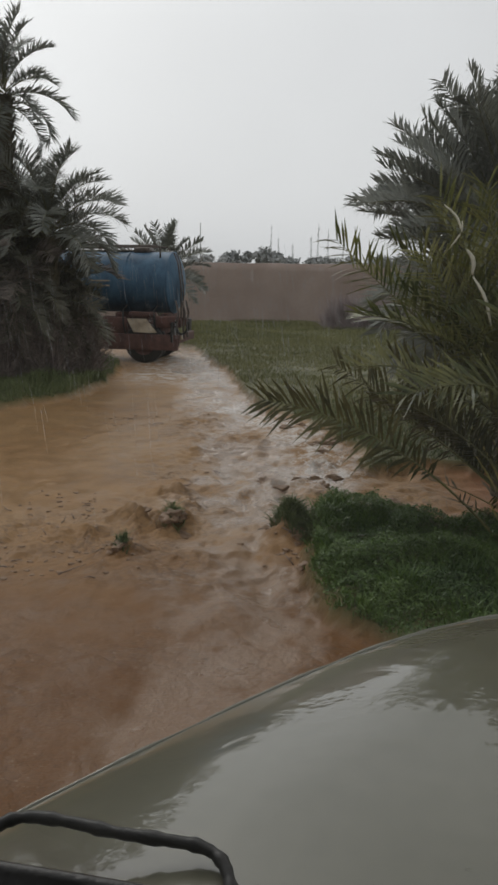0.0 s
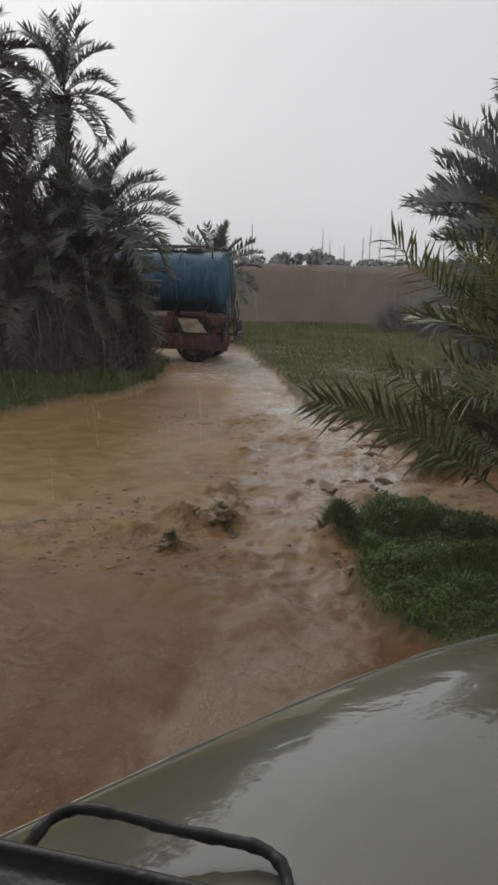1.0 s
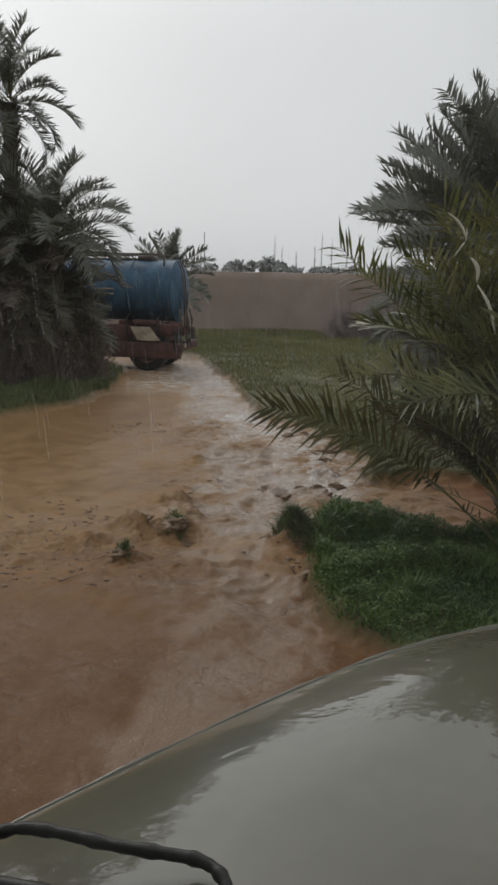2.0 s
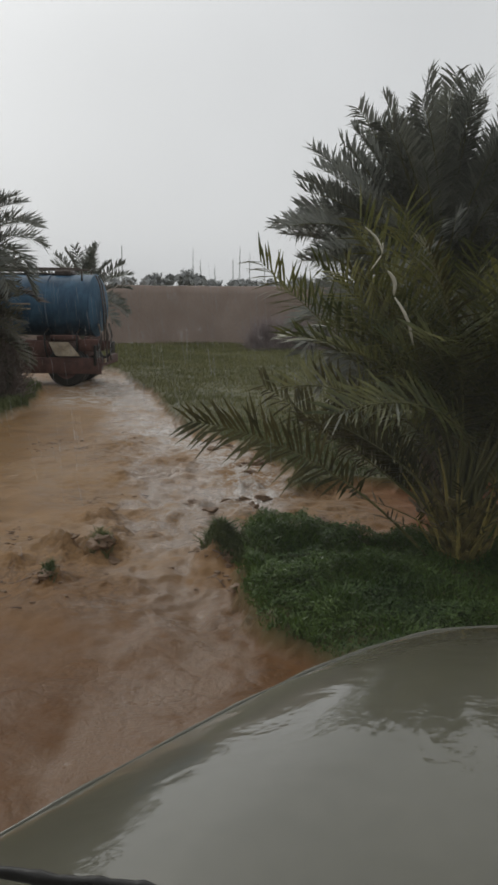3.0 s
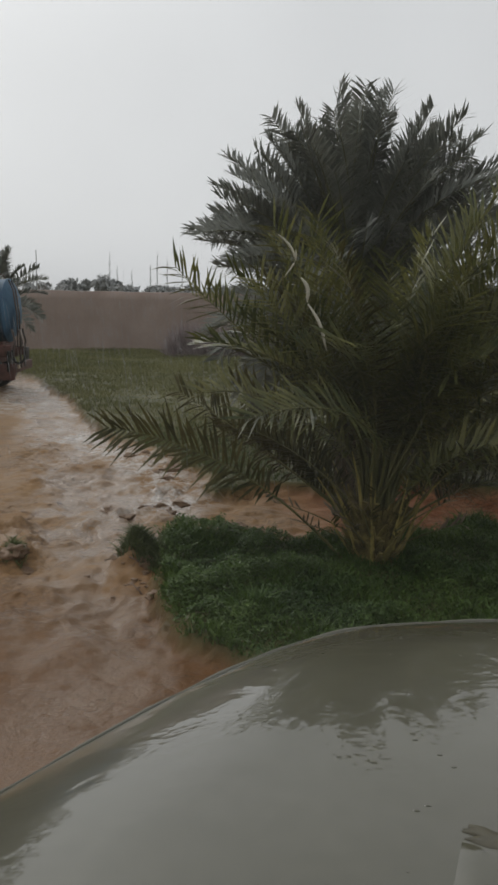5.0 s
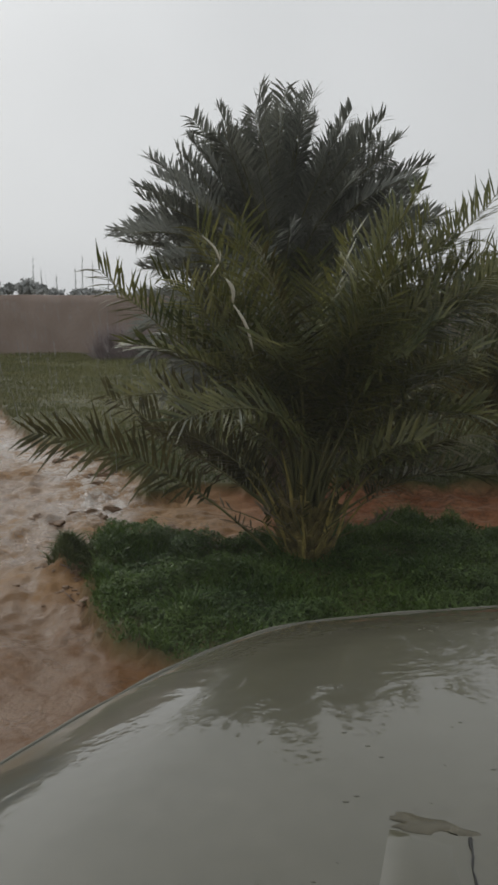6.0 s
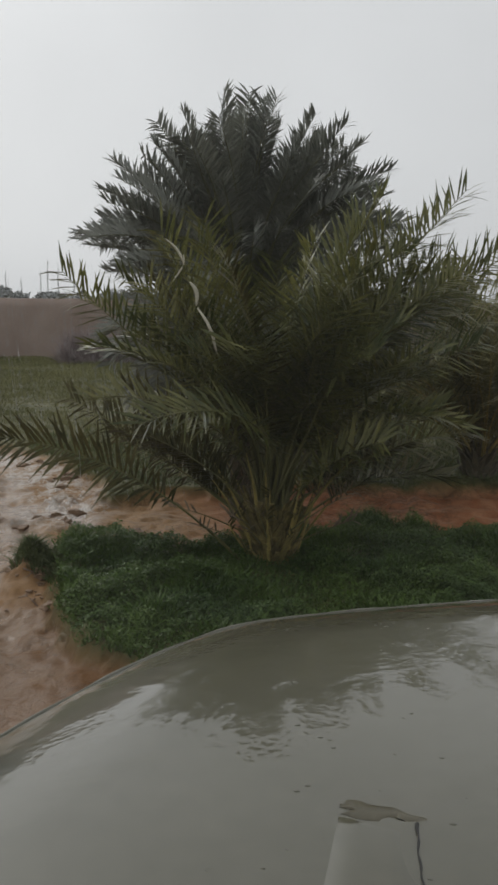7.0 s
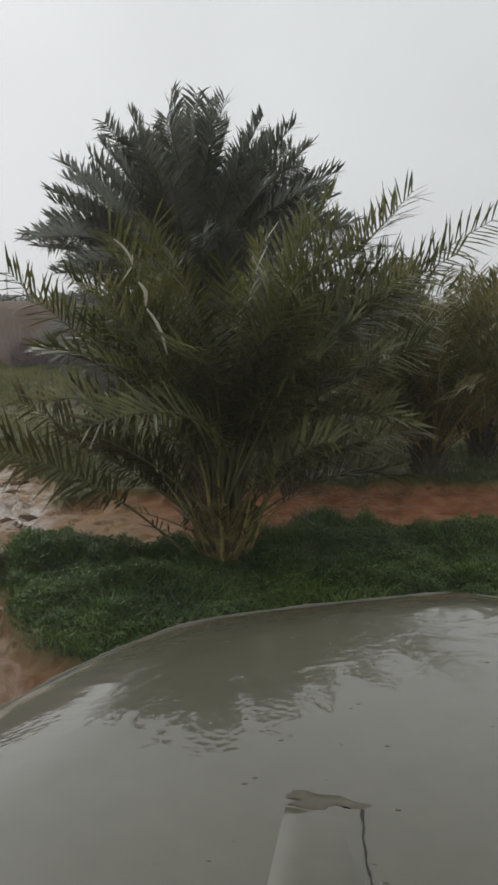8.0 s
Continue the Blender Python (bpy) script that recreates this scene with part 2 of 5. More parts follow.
def ground_z(x, y):
    m = mud_mask(x, y)
    r = runnel(x, y)
    near = smoothstep(40, 15, np.hypot(x, y))
    lumps = 0.04 * fbm(x * 1.1, y * 1.1, 21, 3) + (0.022 * fbm(x * 4.3, y * 3.1, 31, 4) + 0.018 * fbm(x * 15, y * 12, 41, 3)) * near
    rough = smoothstep(4.0, 6.0, y) * smoothstep(14.0, 10.0, y)
    lev = (fbm(x * 0.9, y * 0.75, 101, 5) + 0.12 * fbm(x * 6, y * 6, 103, 3)) * 13
    step = np.floor(lev) + smoothstep(0.70, 1.0, lev - np.floor(lev))
    lumps = lumps + 0.025 * step * smoothstep(4.6, 6.2, y) * smoothstep(18.0, 12.0, y) * smoothstep(-3.4, -2.2, x)
    lumps = lumps + rough * smoothstep(-0.05, 0.12, fbm(x * 0.8, y * 0.6, 87, 2)) * (0.30 * (0.11 - np.abs(fbm(x * 1.7, y * 1.4, 81, 4))) + 0.08 * fbm(x * 7, y * 6, 85, 3))
    green = 0.13 + 0.10 * fbm(x * 0.7, y * 0.7, 51, 3) + 0.13 * fbm(x * 2.1, y * 2.1, 53, 3) * near
    for bx, by, bh, bw in ((-1.08, 6.86, 0.11, 0.25), (-1.33, 6.02, 0.07, 0.18), (0.05, 6.58, 0.09, 0.19), (-1.48, 7.05, 0.09, 0.21), (-0.95, 7.35, 0.07, 0.18), (-1.80, 6.65, 0.06, 0.20), (-1.15, 7.85, 0.06, 0.20), (0.28, 9.3, 0.06, 0.16), (-0.15, 8.2, 0.06, 0.15)):
        lumps = lumps + bh * np.exp(-((x - bx) ** 2 + (y - by) ** 2) / bw ** 2) * (1.1 + 5.0 * fbm(x * 9, y * 9, 57, 3))
    gl = smoothstep(1.0, 0.3, gully_off(x, y)) * smoothstep(0.2, 1.2, x)
    pd = puddle(x, y)
    for rx, rw in ((-1.30, 0.07), (-1.62, 0.09), (-0.72, 0.06)):     # ruts that tyres left in the near mud
        lumps = lumps - 0.040 * np.exp(-((x - rx - 0.05 * (y - 4.5) - 0.10 * fbm(x * 0.2 + rx, y * 1.1, 171)) / rw) ** 2) * smoothstep(6.2, 5.0, y) * (0.5 + fbm(x * 3, y * 1.5, 173))
    z = (1 - m) * green + m * (lumps * (1 - 0.8 * pd) - 0.045 * r - 0.01 * pd) - 0.05 * gl
    far = smoothstep(28, 44, y)
    return z * (1 - 0.5 * far)


def axis(a, b, step, far, grow=1.25):
    v = list(np.arange(a, b + 1e-6, step))
    s, p = step, v[-1]
    while p < far:
        s *= grow
        p += s
        v.append(p)
    s, p, w = step, a, []
    while p > -far:
        s *= grow
        p -= s
        w.append(p)
    return np.array(w[::-1] + v)


def ground():
    xs, ys = axis(-7.5, 6.5, 0.06, 1500), axis(1.5, 24.0, 0.07, 2500)
    xs = np.sort(np.concatenate([xs[(xs < -2.6) | (xs > 1.3)], np.arange(-2.6, 1.31, 0.026)]))
    ys = np.sort(np.concatenate([ys[(ys < 4.4) | (ys > 12.0)], np.arange(4.4, 12.01, 0.030)]))
    X, Y = np.meshgrid(xs, ys)
    Z = ground_z(X, Y)
    nx, ny = len(xs), len(ys)
    i = np.arange(nx * ny).reshape(ny, nx)
    faces = np.stack([i[:-1, :-1], i[:-1, 1:], i[1:, 1:], i[1:, :-1]], -1).reshape(-1, 4)
    me = bpy.data.meshes.new("ground")
    me.from_pydata(np.stack([X, Y, Z], -1).reshape(-1, 3).tolist(), [], faces.tolist())
    at = me.attributes.new("mud", "FLOAT", "POINT")
    at.data.foreach_set("value", mud_mask(X, Y).ravel())
    at = me.attributes.new("water", "FLOAT", "POINT")
    at.data.foreach_set("value", (runnel(X, Y) * mud_mask(X, Y)).ravel())
    # mud darker and redder near the bonnet, paler and ochre further up the track
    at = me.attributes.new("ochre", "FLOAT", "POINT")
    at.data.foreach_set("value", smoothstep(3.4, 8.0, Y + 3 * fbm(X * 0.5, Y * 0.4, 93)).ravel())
    at = me.attributes.new("riffle", "FLOAT", "POINT")
    at.data.foreach_set("value", (riffle(X, Y) * mud_mask(X, Y)).ravel())
    at = me.attributes.new("puddle", "FLOAT", "POINT")
    at.data.foreach_set("value", (puddle(X, Y) * mud_mask(X, Y)).ravel())
    at = me.attributes.new("clay", "FLOAT", "POINT")
    at.data.foreach_set("value", (smoothstep(1.3, 0.7, gully_off(X, Y)) * smoothstep(1.2, 2.6, X)).ravel())
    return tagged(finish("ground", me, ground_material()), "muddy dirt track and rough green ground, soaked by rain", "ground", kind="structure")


def ground_material():
    m = bpy.data.materials.new("wet_mud_and_soil")
    m.use_nodes = True
    n, l = m.node_tree.nodes, m.node_tree.links
    b = n["Principled BSDF"]
    tc = n.new("ShaderNodeTexCoord")

    def noise_tex(scale, detail=6, rough=0.55):
        t = n.new("ShaderNodeTexNoise")
        t.inputs["Scale"].default_value, t.inputs["Detail"].default_value, t.inputs["Roughness"].default_value = scale, detail, rough
        l.new(tc.outputs["Object"], t.inputs["Vector"])
        return t.outputs["Fac"]

    def attr(name):
        a = n.new("ShaderNodeAttribute")
        a.attribute_name = name
        return a.outputs["Fac"]

    def rng(v, a, c, lo=0.0, hi=1.0):
        r = n.new("ShaderNodeMapRange")
        l.new(v, r.inputs["Value"])
        for k, val in (("From Min", a), ("From Max", c), ("To Min", lo), ("To Max", hi)):
            r.inputs[k].default_value = val
        return r.outputs["Result"]

    def blend(f, a, c):
        x = n.new("ShaderNodeMix")
        x.data_type = "RGBA"
        l.new(f, x.inputs["Factor"]) if not isinstance(f, float) else None
        for key, v in (("A", a), ("B", c)):
            if isinstance(v, tuple):
                x.inputs[key].default_value = (*v, 1)
            else:
                l.new(v, x.inputs[key])
        return x.outputs["Result"]

    def math_node(op, a, c):
        x = n.new("ShaderNodeMath")
        x.operation = op
        for k, v in enumerate((a, c)):
            if isinstance(v, float):
                x.inputs[k].default_value = v
            else:
                l.new(v, x.inputs[k])
        return x.outputs[0]

    big, mid, fine, grit = noise_tex(0.55, 4), noise_tex(3.2, 7, 0.62), noise_tex(20, 6, 0.65), noise_tex(75, 4, 0.7)
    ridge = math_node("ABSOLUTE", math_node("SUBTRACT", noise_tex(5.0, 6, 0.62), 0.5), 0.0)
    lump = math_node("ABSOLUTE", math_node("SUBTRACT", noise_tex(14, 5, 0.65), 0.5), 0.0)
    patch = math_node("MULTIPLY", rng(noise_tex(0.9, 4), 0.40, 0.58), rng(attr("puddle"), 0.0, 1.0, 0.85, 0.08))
    warp = n.new("ShaderNodeTexNoise")
    warp.inputs["Scale"].default_value, warp.inputs["Detail"].default_value = 3.5, 5
    l.new(tc.outputs["Object"], warp.inputs["Vector"])
    vm = n.new("ShaderNodeVectorMath")
    vm.operation = "MULTIPLY_ADD"
    l.new(warp.outputs["Color"], vm.inputs[0])
    vm.inputs[1].default_value = (0.16, 0.16, 0.16)
    l.new(tc.outputs["Object"], vm.inputs[2])

    def cells(scale):
        v = n.new("ShaderNodeTexVoronoi")
        v.feature = "DISTANCE_TO_EDGE"
        v.inputs["Scale"].default_value = scale
        l.new(vm.outputs[0], v.inputs["Vector"])
        return v.outputs["Distance"]

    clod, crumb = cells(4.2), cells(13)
    speck = math_node("MULTIPLY", rng(noise_tex(38, 3, 0.6), 0.60, 0.67), patch)
    pale = math_node("MULTIPLY", rng(noise_tex(30, 3, 0.6), 0.62, 0.69), patch)
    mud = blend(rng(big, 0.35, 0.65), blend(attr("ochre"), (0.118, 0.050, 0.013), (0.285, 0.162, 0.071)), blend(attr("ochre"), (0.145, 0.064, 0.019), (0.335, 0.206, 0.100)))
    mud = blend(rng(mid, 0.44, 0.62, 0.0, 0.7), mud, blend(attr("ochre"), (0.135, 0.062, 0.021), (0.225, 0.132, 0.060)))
    mud = blend(attr("clay"), mud, blend(rng(mid, 0.4, 0.6), (0.26, 0.100, 0.045), (0.36, 0.170, 0.090)))
    mud = blend(math_node("MULTIPLY", rng(fine, 0.52, 0.72, 0.0, 0.45), rng(attr("puddle"), 0.0, 1.0, 1.0, 0.3)), mud, (0.105, 0.055, 0.026))
    mud = blend(math_node("MULTIPLY", rng(grit, 0.56, 0.75, 0.0, 0.6), rng(attr("puddle"), 0.0, 1.0, 1.0, 0.3)), mud, (0.265, 0.185, 0.122))
    # crevice shade painted in: darker along ridges, lumps, clod and crumb edges
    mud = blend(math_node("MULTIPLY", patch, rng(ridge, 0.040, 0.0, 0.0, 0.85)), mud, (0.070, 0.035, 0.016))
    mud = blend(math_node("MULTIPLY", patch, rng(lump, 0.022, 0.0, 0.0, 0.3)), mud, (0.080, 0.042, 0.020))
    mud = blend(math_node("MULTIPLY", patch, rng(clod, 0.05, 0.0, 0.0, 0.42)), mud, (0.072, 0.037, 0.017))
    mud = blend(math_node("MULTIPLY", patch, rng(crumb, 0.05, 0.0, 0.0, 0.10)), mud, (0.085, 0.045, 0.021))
    mud = blend(speck, mud, (0.050, 0.026, 0.013))
    mud = blend(pale, mud, (0.300, 0.215, 0.150))
    wet = math_node("MULTIPLY", attr("water"), rng(mid, 0.30, 0.46))
    # silty water; the sky's pale sheen on it is painted into the colour
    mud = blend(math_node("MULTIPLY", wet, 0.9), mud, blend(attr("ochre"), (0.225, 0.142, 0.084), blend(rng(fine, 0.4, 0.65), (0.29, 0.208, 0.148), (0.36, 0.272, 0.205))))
    foam = math_node("MULTIPLY", attr("riffle"), math_node("MAXIMUM", rng(ridge, 0.030, 0.004), math_node("MULTIPLY", rng(mid, 0.48, 0.58), 0.75)))
    mud = blend(foam, mud, (0.58, 0.53, 0.48))
    soil = blend(rng(mid, 0.4, 0.62), (0.058, 0.062, 0.021), (0.115, 0.106, 0.040))
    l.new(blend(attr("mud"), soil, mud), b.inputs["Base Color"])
    ro = math_node("SUBTRACT", rng(mid, 0.35, 0.65, 0.62, 0.44), math_node("MAXIMUM", math_node("MULTIPLY", wet, 0.36), math_node("MULTIPLY", attr("puddle"), 0.16)))
    l.new(ro, b.inputs["Roughness"])
    l.new(math_node("ADD", 0.12, math_node("MULTIPLY", wet, 0.35)), b.inputs["Specular IOR Level"])
    bp = n.new("ShaderNodeBump")
    bp.inputs["Strength"].default_value, bp.inputs["Distance"].default_value = 0.5, 0.03
    chop = math_node("MULTIPLY", math_node("MAXIMUM", attr("riffle"), wet), math_node("MULTIPLY", rng(lump, 0.10, 0.0), 0.30))
    l.new(math_node("ADD", math_node("ADD", math_node("ADD", mid, chop), math_node("MULTIPLY", fine, 0.22)), math_node("MULTIPLY", patch, math_node("ADD", math_node("MULTIPLY", rng(clod, 0.0, 0.16), 0.7), math_node("ADD", math_node("MULTIPLY", rng(crumb, 0.0, 0.12), 0.16), math_node("MULTIPLY", lump, 0.2))))), bp.inputs["Height"])
    l.new(bp.outputs["Normal"], b.inputs["Normal"])
    return m


ground()


# ---- the earth wall across the field ----
def earth_wall():
    xs = np.linspace(-60, 70, 521)
    vs, fs = [], []
    prof = [(-0.30, -0.3), (-0.26, 0.6), (-0.22, 1.6), (-0.19, 2.5), (-0.12, 2.86), (0.10, 2.88), (0.2, 2.5), (0.25, 1.2), (0.3, -0.3)]
    for i, x in enumerate(xs):
        y0 = 40.0 - 0.10 * x + 0.3 * math.sin(x * 0.13)
        for j, (dy, z) in enumerate(prof):
            wob = 0.10 * float(fbm(x * 0.9, z * 1.3 + 7, 61))
            top = (0.12 * float(fbm(x * 0.35, 3.0, 71)) + 0.05 * float(fbm(x * 2.2, 9.0, 73))) if z > 2 else 0
            vs.append((x, y0 + dy + wob, z + top))
        if i:
            k = len(prof)
            for j in range(k - 1):
                a = (i - 1) * k + j
                fs.append((a, a + k, a + k + 1, a + 1))
    return tagged(finish("wall_far", mesh_of("wall_far", vs, fs), EARTH_WALL), "long brown earth wall across the wet field", "wall", kind="structure")


earth_wall()


# ---- the vehicle from whose cab the view is taken ----
HEAD = radians(25)          # its heading, to the right of +y
FWD, RGT = Vector((math.sin(HEAD), math.cos(HEAD), 0)), Vector((math.cos(HEAD), -math.sin(HEAD), 0))
HOOD_MID = 0.42             # the bonnet's centre line, to the right of the eye


def hood_end(s):
    """How far ahead of the eye the bonnet reaches, s metres off its centre line."""
    a, b = 2.46 - 0.58 * s, 1.90 - (s - 0.885) * 3.1
    k = 0.50
    h = max(k - abs(a - b), 0) / k
    return min(a, b) - h * h * k * 0.25


def hood_z(u, s):
    return 1.370 + (2.0 - u) * math.tan(radians(4.4)) - 0.030 * (u - 1.6) ** 2 - 0.029 * (abs(s) / 0.9) ** 3.2


def hood_water():
    m = material("wet_grey_paint", (0.078, 0.074, 0.045), (0.106, 0.100, 0.066), 2.2, 0.4, 25, 0.0, spec=0.2)
    n, l = m.node_tree.nodes, m.node_tree.links
    b = n["Principled BSDF"]
    b.inputs["Coat Weight"].default_value, b.inputs["Coat IOR"].default_value = 1.0, 1.55
    b.inputs["Coat Roughness"].default_value = 0.035
    tc = n.new("ShaderNodeTexCoord")
    w1, w2, mask = n.new("ShaderNodeTexNoise"), n.new("ShaderNodeTexVoronoi"), n.new("ShaderNodeTexNoise")
    for t, s in ((w1, 4.6), (w2, 60), (mask, 5)):
        t.inputs["Scale"].default_value = s
        l.new(tc.outputs["Object"], t.inputs["Vector"])
    w1.inputs["Distortion"].default_value = 1.5
    pw = n.new("ShaderNodeMapRange")
    l.new(mask.outputs["Fac"], pw.inputs["Value"])
    pw.inputs["From Min"].default_value, pw.inputs["From Max"].default_value = 0.48, 0.66
    mu = n.new("ShaderNodeMath")
    mu.operation = "MULTIPLY"
    l.new(w2.outputs["Distance"], mu.inputs[0])
    l.new(pw.outputs["Result"], mu.inputs[1])
    ad = n.new("ShaderNodeMath")
    ad.operation = "MULTIPLY_ADD"
    l.new(mu.outputs[0], ad.inputs[0])
    ad.inputs[1].default_value = 0.16
    w3, rp = n.new("ShaderNodeTexNoise"), n.new("ShaderNodeMath")
    w3.inputs["Scale"].default_value, w3.inputs["Detail"].default_value, w3.inputs["Distortion"].default_value = 24, 3, 0.8
    l.new(tc.outputs["Object"], w3.inputs["Vector"])
    rp.operation = "MULTIPLY_ADD"
    l.new(w3.outputs["Fac"], rp.inputs[0])
    rp.inputs[1].default_value = 0.085
    half = n.new("ShaderNodeMath")
    half.operation = "MULTIPLY"
    half.inputs[1].default_value = 0.75
    l.new(w1.outputs["Fac"], half.inputs[0])
    l.new(half.outputs[0], rp.inputs[2])
    l.new(rp.outputs[0], ad.inputs[2])
    bp = n.new("ShaderNodeBump")
    bp.inputs["Strength"].default_value, bp.inputs["Distance"].default_value = 0.27, 0.012
    l.new(ad.outputs[0], bp.inputs["Height"])
    l.new(bp.outputs["Normal"], b.inputs["Coat Normal"])
    return m


def wet_glass():
    """Clear glass with a thin milky film of water and dirt, thicker in streaks."""
    m = bpy.data.materials.new("wet_windscreen")
    m.use_nodes = True
    n, l = m.node_tree.nodes, m.node_tree.links
    n.remove(n["Principled BSDF"])
    tr, film, mix = n.new("ShaderNodeBsdfTransparent"), n.new("ShaderNodeBsdfTranslucent"), n.new("ShaderNodeMixShader")
    tr.inputs["Color"].default_value = (0.985, 0.99, 0.985, 1)
    film.inputs["Color"].default_value = (0.88, 0.86, 0.80, 1)
    tc, tx, mr = n.new("ShaderNodeTexCoord"), n.new("ShaderNodeTexNoise"), n.new("ShaderNodeMapRange")
    tx.inputs["Scale"].default_value, tx.inputs["Detail"].default_value = 7, 4
    l.new(tc.outputs["Object"], tx.inputs["Vector"])
    l.new(tx.outputs["Fac"], mr.inputs["Value"])
    for k, v in (("From Min", 0.3), ("From Max", 0.75), ("To Min", 0.002), ("To Max", 0.010)):
        mr.inputs[k].default_value = v
    l.new(mr.outputs["Result"], mix.inputs["Fac"])
    l.new(tr.outputs[0], mix.inputs[1])
    l.new(film.outputs[0], mix.inputs[2])
    l.new(mix.outputs[0], n["Material Output"].inputs["Surface"])
    return m


def vehicle():
    root = empty("offroad_vehicle", Matrix(), label="grey-green painted vehicle with a wide rain-wet bonnet, on the track", category="vehicle")
    r = 0.36
    half = [(q, hood_end(q)) for q in np.linspace(0, 1.31, 900)]
    run = np.concatenate([[0], np.cumsum([math.dist(a, b) for a, b in zip(half, half[1:])])])
    at = np.linspace(0, run[-1], 90)
    hs, hu = np.interp(at, run, [p[0] for p in half]), np.interp(at, run, [p[1] for p in half])
    rim = [(-a, b) for a, b in zip(hs[::-1], hu[::-1])] + [(a, b) for a, b in zip(hs[1:], hu[1:])]
    front = np.array(rim)
    rim += [(a, 0.50) for a in np.linspace(1.31, -1.31, 40)]
    rho = [1 - (1 - q) ** 1.8 for q in np.linspace(0.04, 1, 46)]
    vs, fs = [], []
    for k, q in enumerate(rho + [1.0, 1.0]):
        for s, u in rim:
            s2, u2 = s * q, 1.0 + (u - 1.0) * q
            d = float(np.min(np.hypot(front[:, 0] - s2, front[:, 1] - u2)))
            z = hood_z(u2, s2) - 0.062 * max(0.0, 1 - d / r) ** 1.5
            if k >= len(rho):
                s2, u2, z = s2 * 1.008, u2 + 0.010, (z - 0.03, 0.60)[k - len(rho)]
            vs.append(FWD * u2 + RGT * (HOOD_MID + s2) + Vector((0, 0, z)))
    k = len(rim)
    for i in range(len(rho) + 1):
        for j in range(k):
            a, b = i * k + j, i * k + (j + 1) % k
            fs.append((a, a + k, b + k, b))
    fs.append(tuple(range(k)))
    paint = hood_water()
    finish("bonnet", mesh_of("bonnet", vs, fs), paint, root, "grey-green bonnet running with rain water")

    # a small raised vent on the bonnet
    bm = bmesh.new()
    rows = [(-0.16, 0.0), (-0.155, 0.0022), (0.085, 0.0022), (0.105, 0.0012), (0.122, -0.003)]
    grid = [[bm.verts.new((x * (1.12 - 0.9 * (y + 0.16)), y, z if abs(x) < 0.056 else z - 0.006)) for x in (-0.058, -0.054, -0.02, 0.02, 0.054, 0.058)] for y, z in rows]
    for a, b in zip(grid, grid[1:]):
        for i in range(5):
            bm.faces.new((a[i], a[i + 1], b[i + 1], b[i]))
    sc = part("bonnet_vent", bm, paint, root, "small raised vent plate")
    sc.matrix_local = Matrix.Translation(FWD * 0.892 + RGT * 0.050 + Vector((0, 0, hood_z(0.892, -0.41) - 0.001))) @ pose(0, 0, 0, -2.2, 0, -25)
    run = [(0.0022 * math.sin(q * 7) + 0.001 * math.sin(q * 31), -0.125 + 0.25 * q, 0) for q in np.linspace(0, 1, 28)]
    v, f = tube(run, [0.0013 + 0.0009 * math.sin(i * 2.3) * math.sin(i * 0.9) + (0.0012 if i > 24 else 0) for i in range(28)], 6)
    ru = finish("vent_seal", mesh_of("vent_seal", v, f), RUBBER, root, "cracked black rubber strip")
    ru.matrix_local = Matrix.Translation(FWD * 0.872 + RGT * 0.110 + Vector((0, 0, hood_z(0.872, -0.35) + 0.002))) @ pose(0, 0, 0, -2.2, 0, -22)

    # a thin ragged patch that paints a dark reflection along the vent's front edge
    rim, rs = [], random.Random(17)
    for k in range(40):
        a = 2 * math.pi * k / 40
        w = 1 + 0.22 * math.sin(3 * a + 1) + 0.16 * math.sin(7 * a) + rs.uniform(-0.12, 0.12)
        rim.append((0.050 * w * math.cos(a) * (1 + 0.15 * math.cos(a)), 0.020 * w * math.sin(a) - 1.1 * max(0.0, 0.050 * math.cos(a) - 0.036)))
    vs = [(x * q, y * q, 0.0016 if q < 0.9 else 0.0002) for q in (1.0, 0.8) for x, y in rim]
    sm = finish("reflection_patch", mesh_of("reflection_patch", vs, [(k, (k + 1) % 40, 40 + (k + 1) % 40, 40 + k) for k in range(40)] + [tuple(range(40, 80))]), DARK_REFLECTION, root, "ragged olive-dark patch, a reflection on the wet bonnet put into colour")
    sm.matrix_local = Matrix.Translation(FWD * 1.019 + RGT * 0.046 + Vector((0, 0, hood_z(1.019, -0.38)))) @ pose(0, 0, 0, -2.6, 0, -25)

    # the rolled lip along the bonnet's rim
    lip = [FWD * u + RGT * (HOOD_MID + s) + Vector((0, 0, hood_z(u, s) - 0.062)) for s, u in front[::2]]
    v, f = tube(lip, [0.0040 + 0.0022 * math.sin(i * 1.3) * math.sin(i * 0.37 + 1) for i in range(len(lip))], 8)
    finish("bonnet_lip", mesh_of("bonnet_lip", v, f), paint, root, "rolled bonnet rim, beaded with water")

    # drops and little rims of splashed water standing on the bonnet
    rd, vs, fs = random.Random(41), [], []
    while len(vs) < 9000:
        s, u = rd.uniform(-1.05, 0.75), rd.uniform(0.72, 2.25)
        if u > hood_end(abs(s)) - 0.34 or abs(s) > 0.62:
            continue
        c = FWD * u + RGT * (HOOD_MID + s) + Vector((0, 0, hood_z(u, s)))
        r1, ring = rd.uniform(0.002, 0.006) * rd.uniform(0.5, 1.2), rd.random() < 0.35
        prof = ((0.55, 0.0), (0.8, 0.16), (1.0, 0.0)) if ring else ((1.0, 0.0), (0.8, 0.22), (0.4, 0.36))
        o, w, q = len(vs), rd.uniform(0, 3), rd.uniform(0.5, 1.0)
        for f1, h1 in prof:
            for k in range(10):
                a = 2 * math.pi * k / 10
                wob = r1 * f1 * (1 + 0.22 * math.sin(2 * a + w))
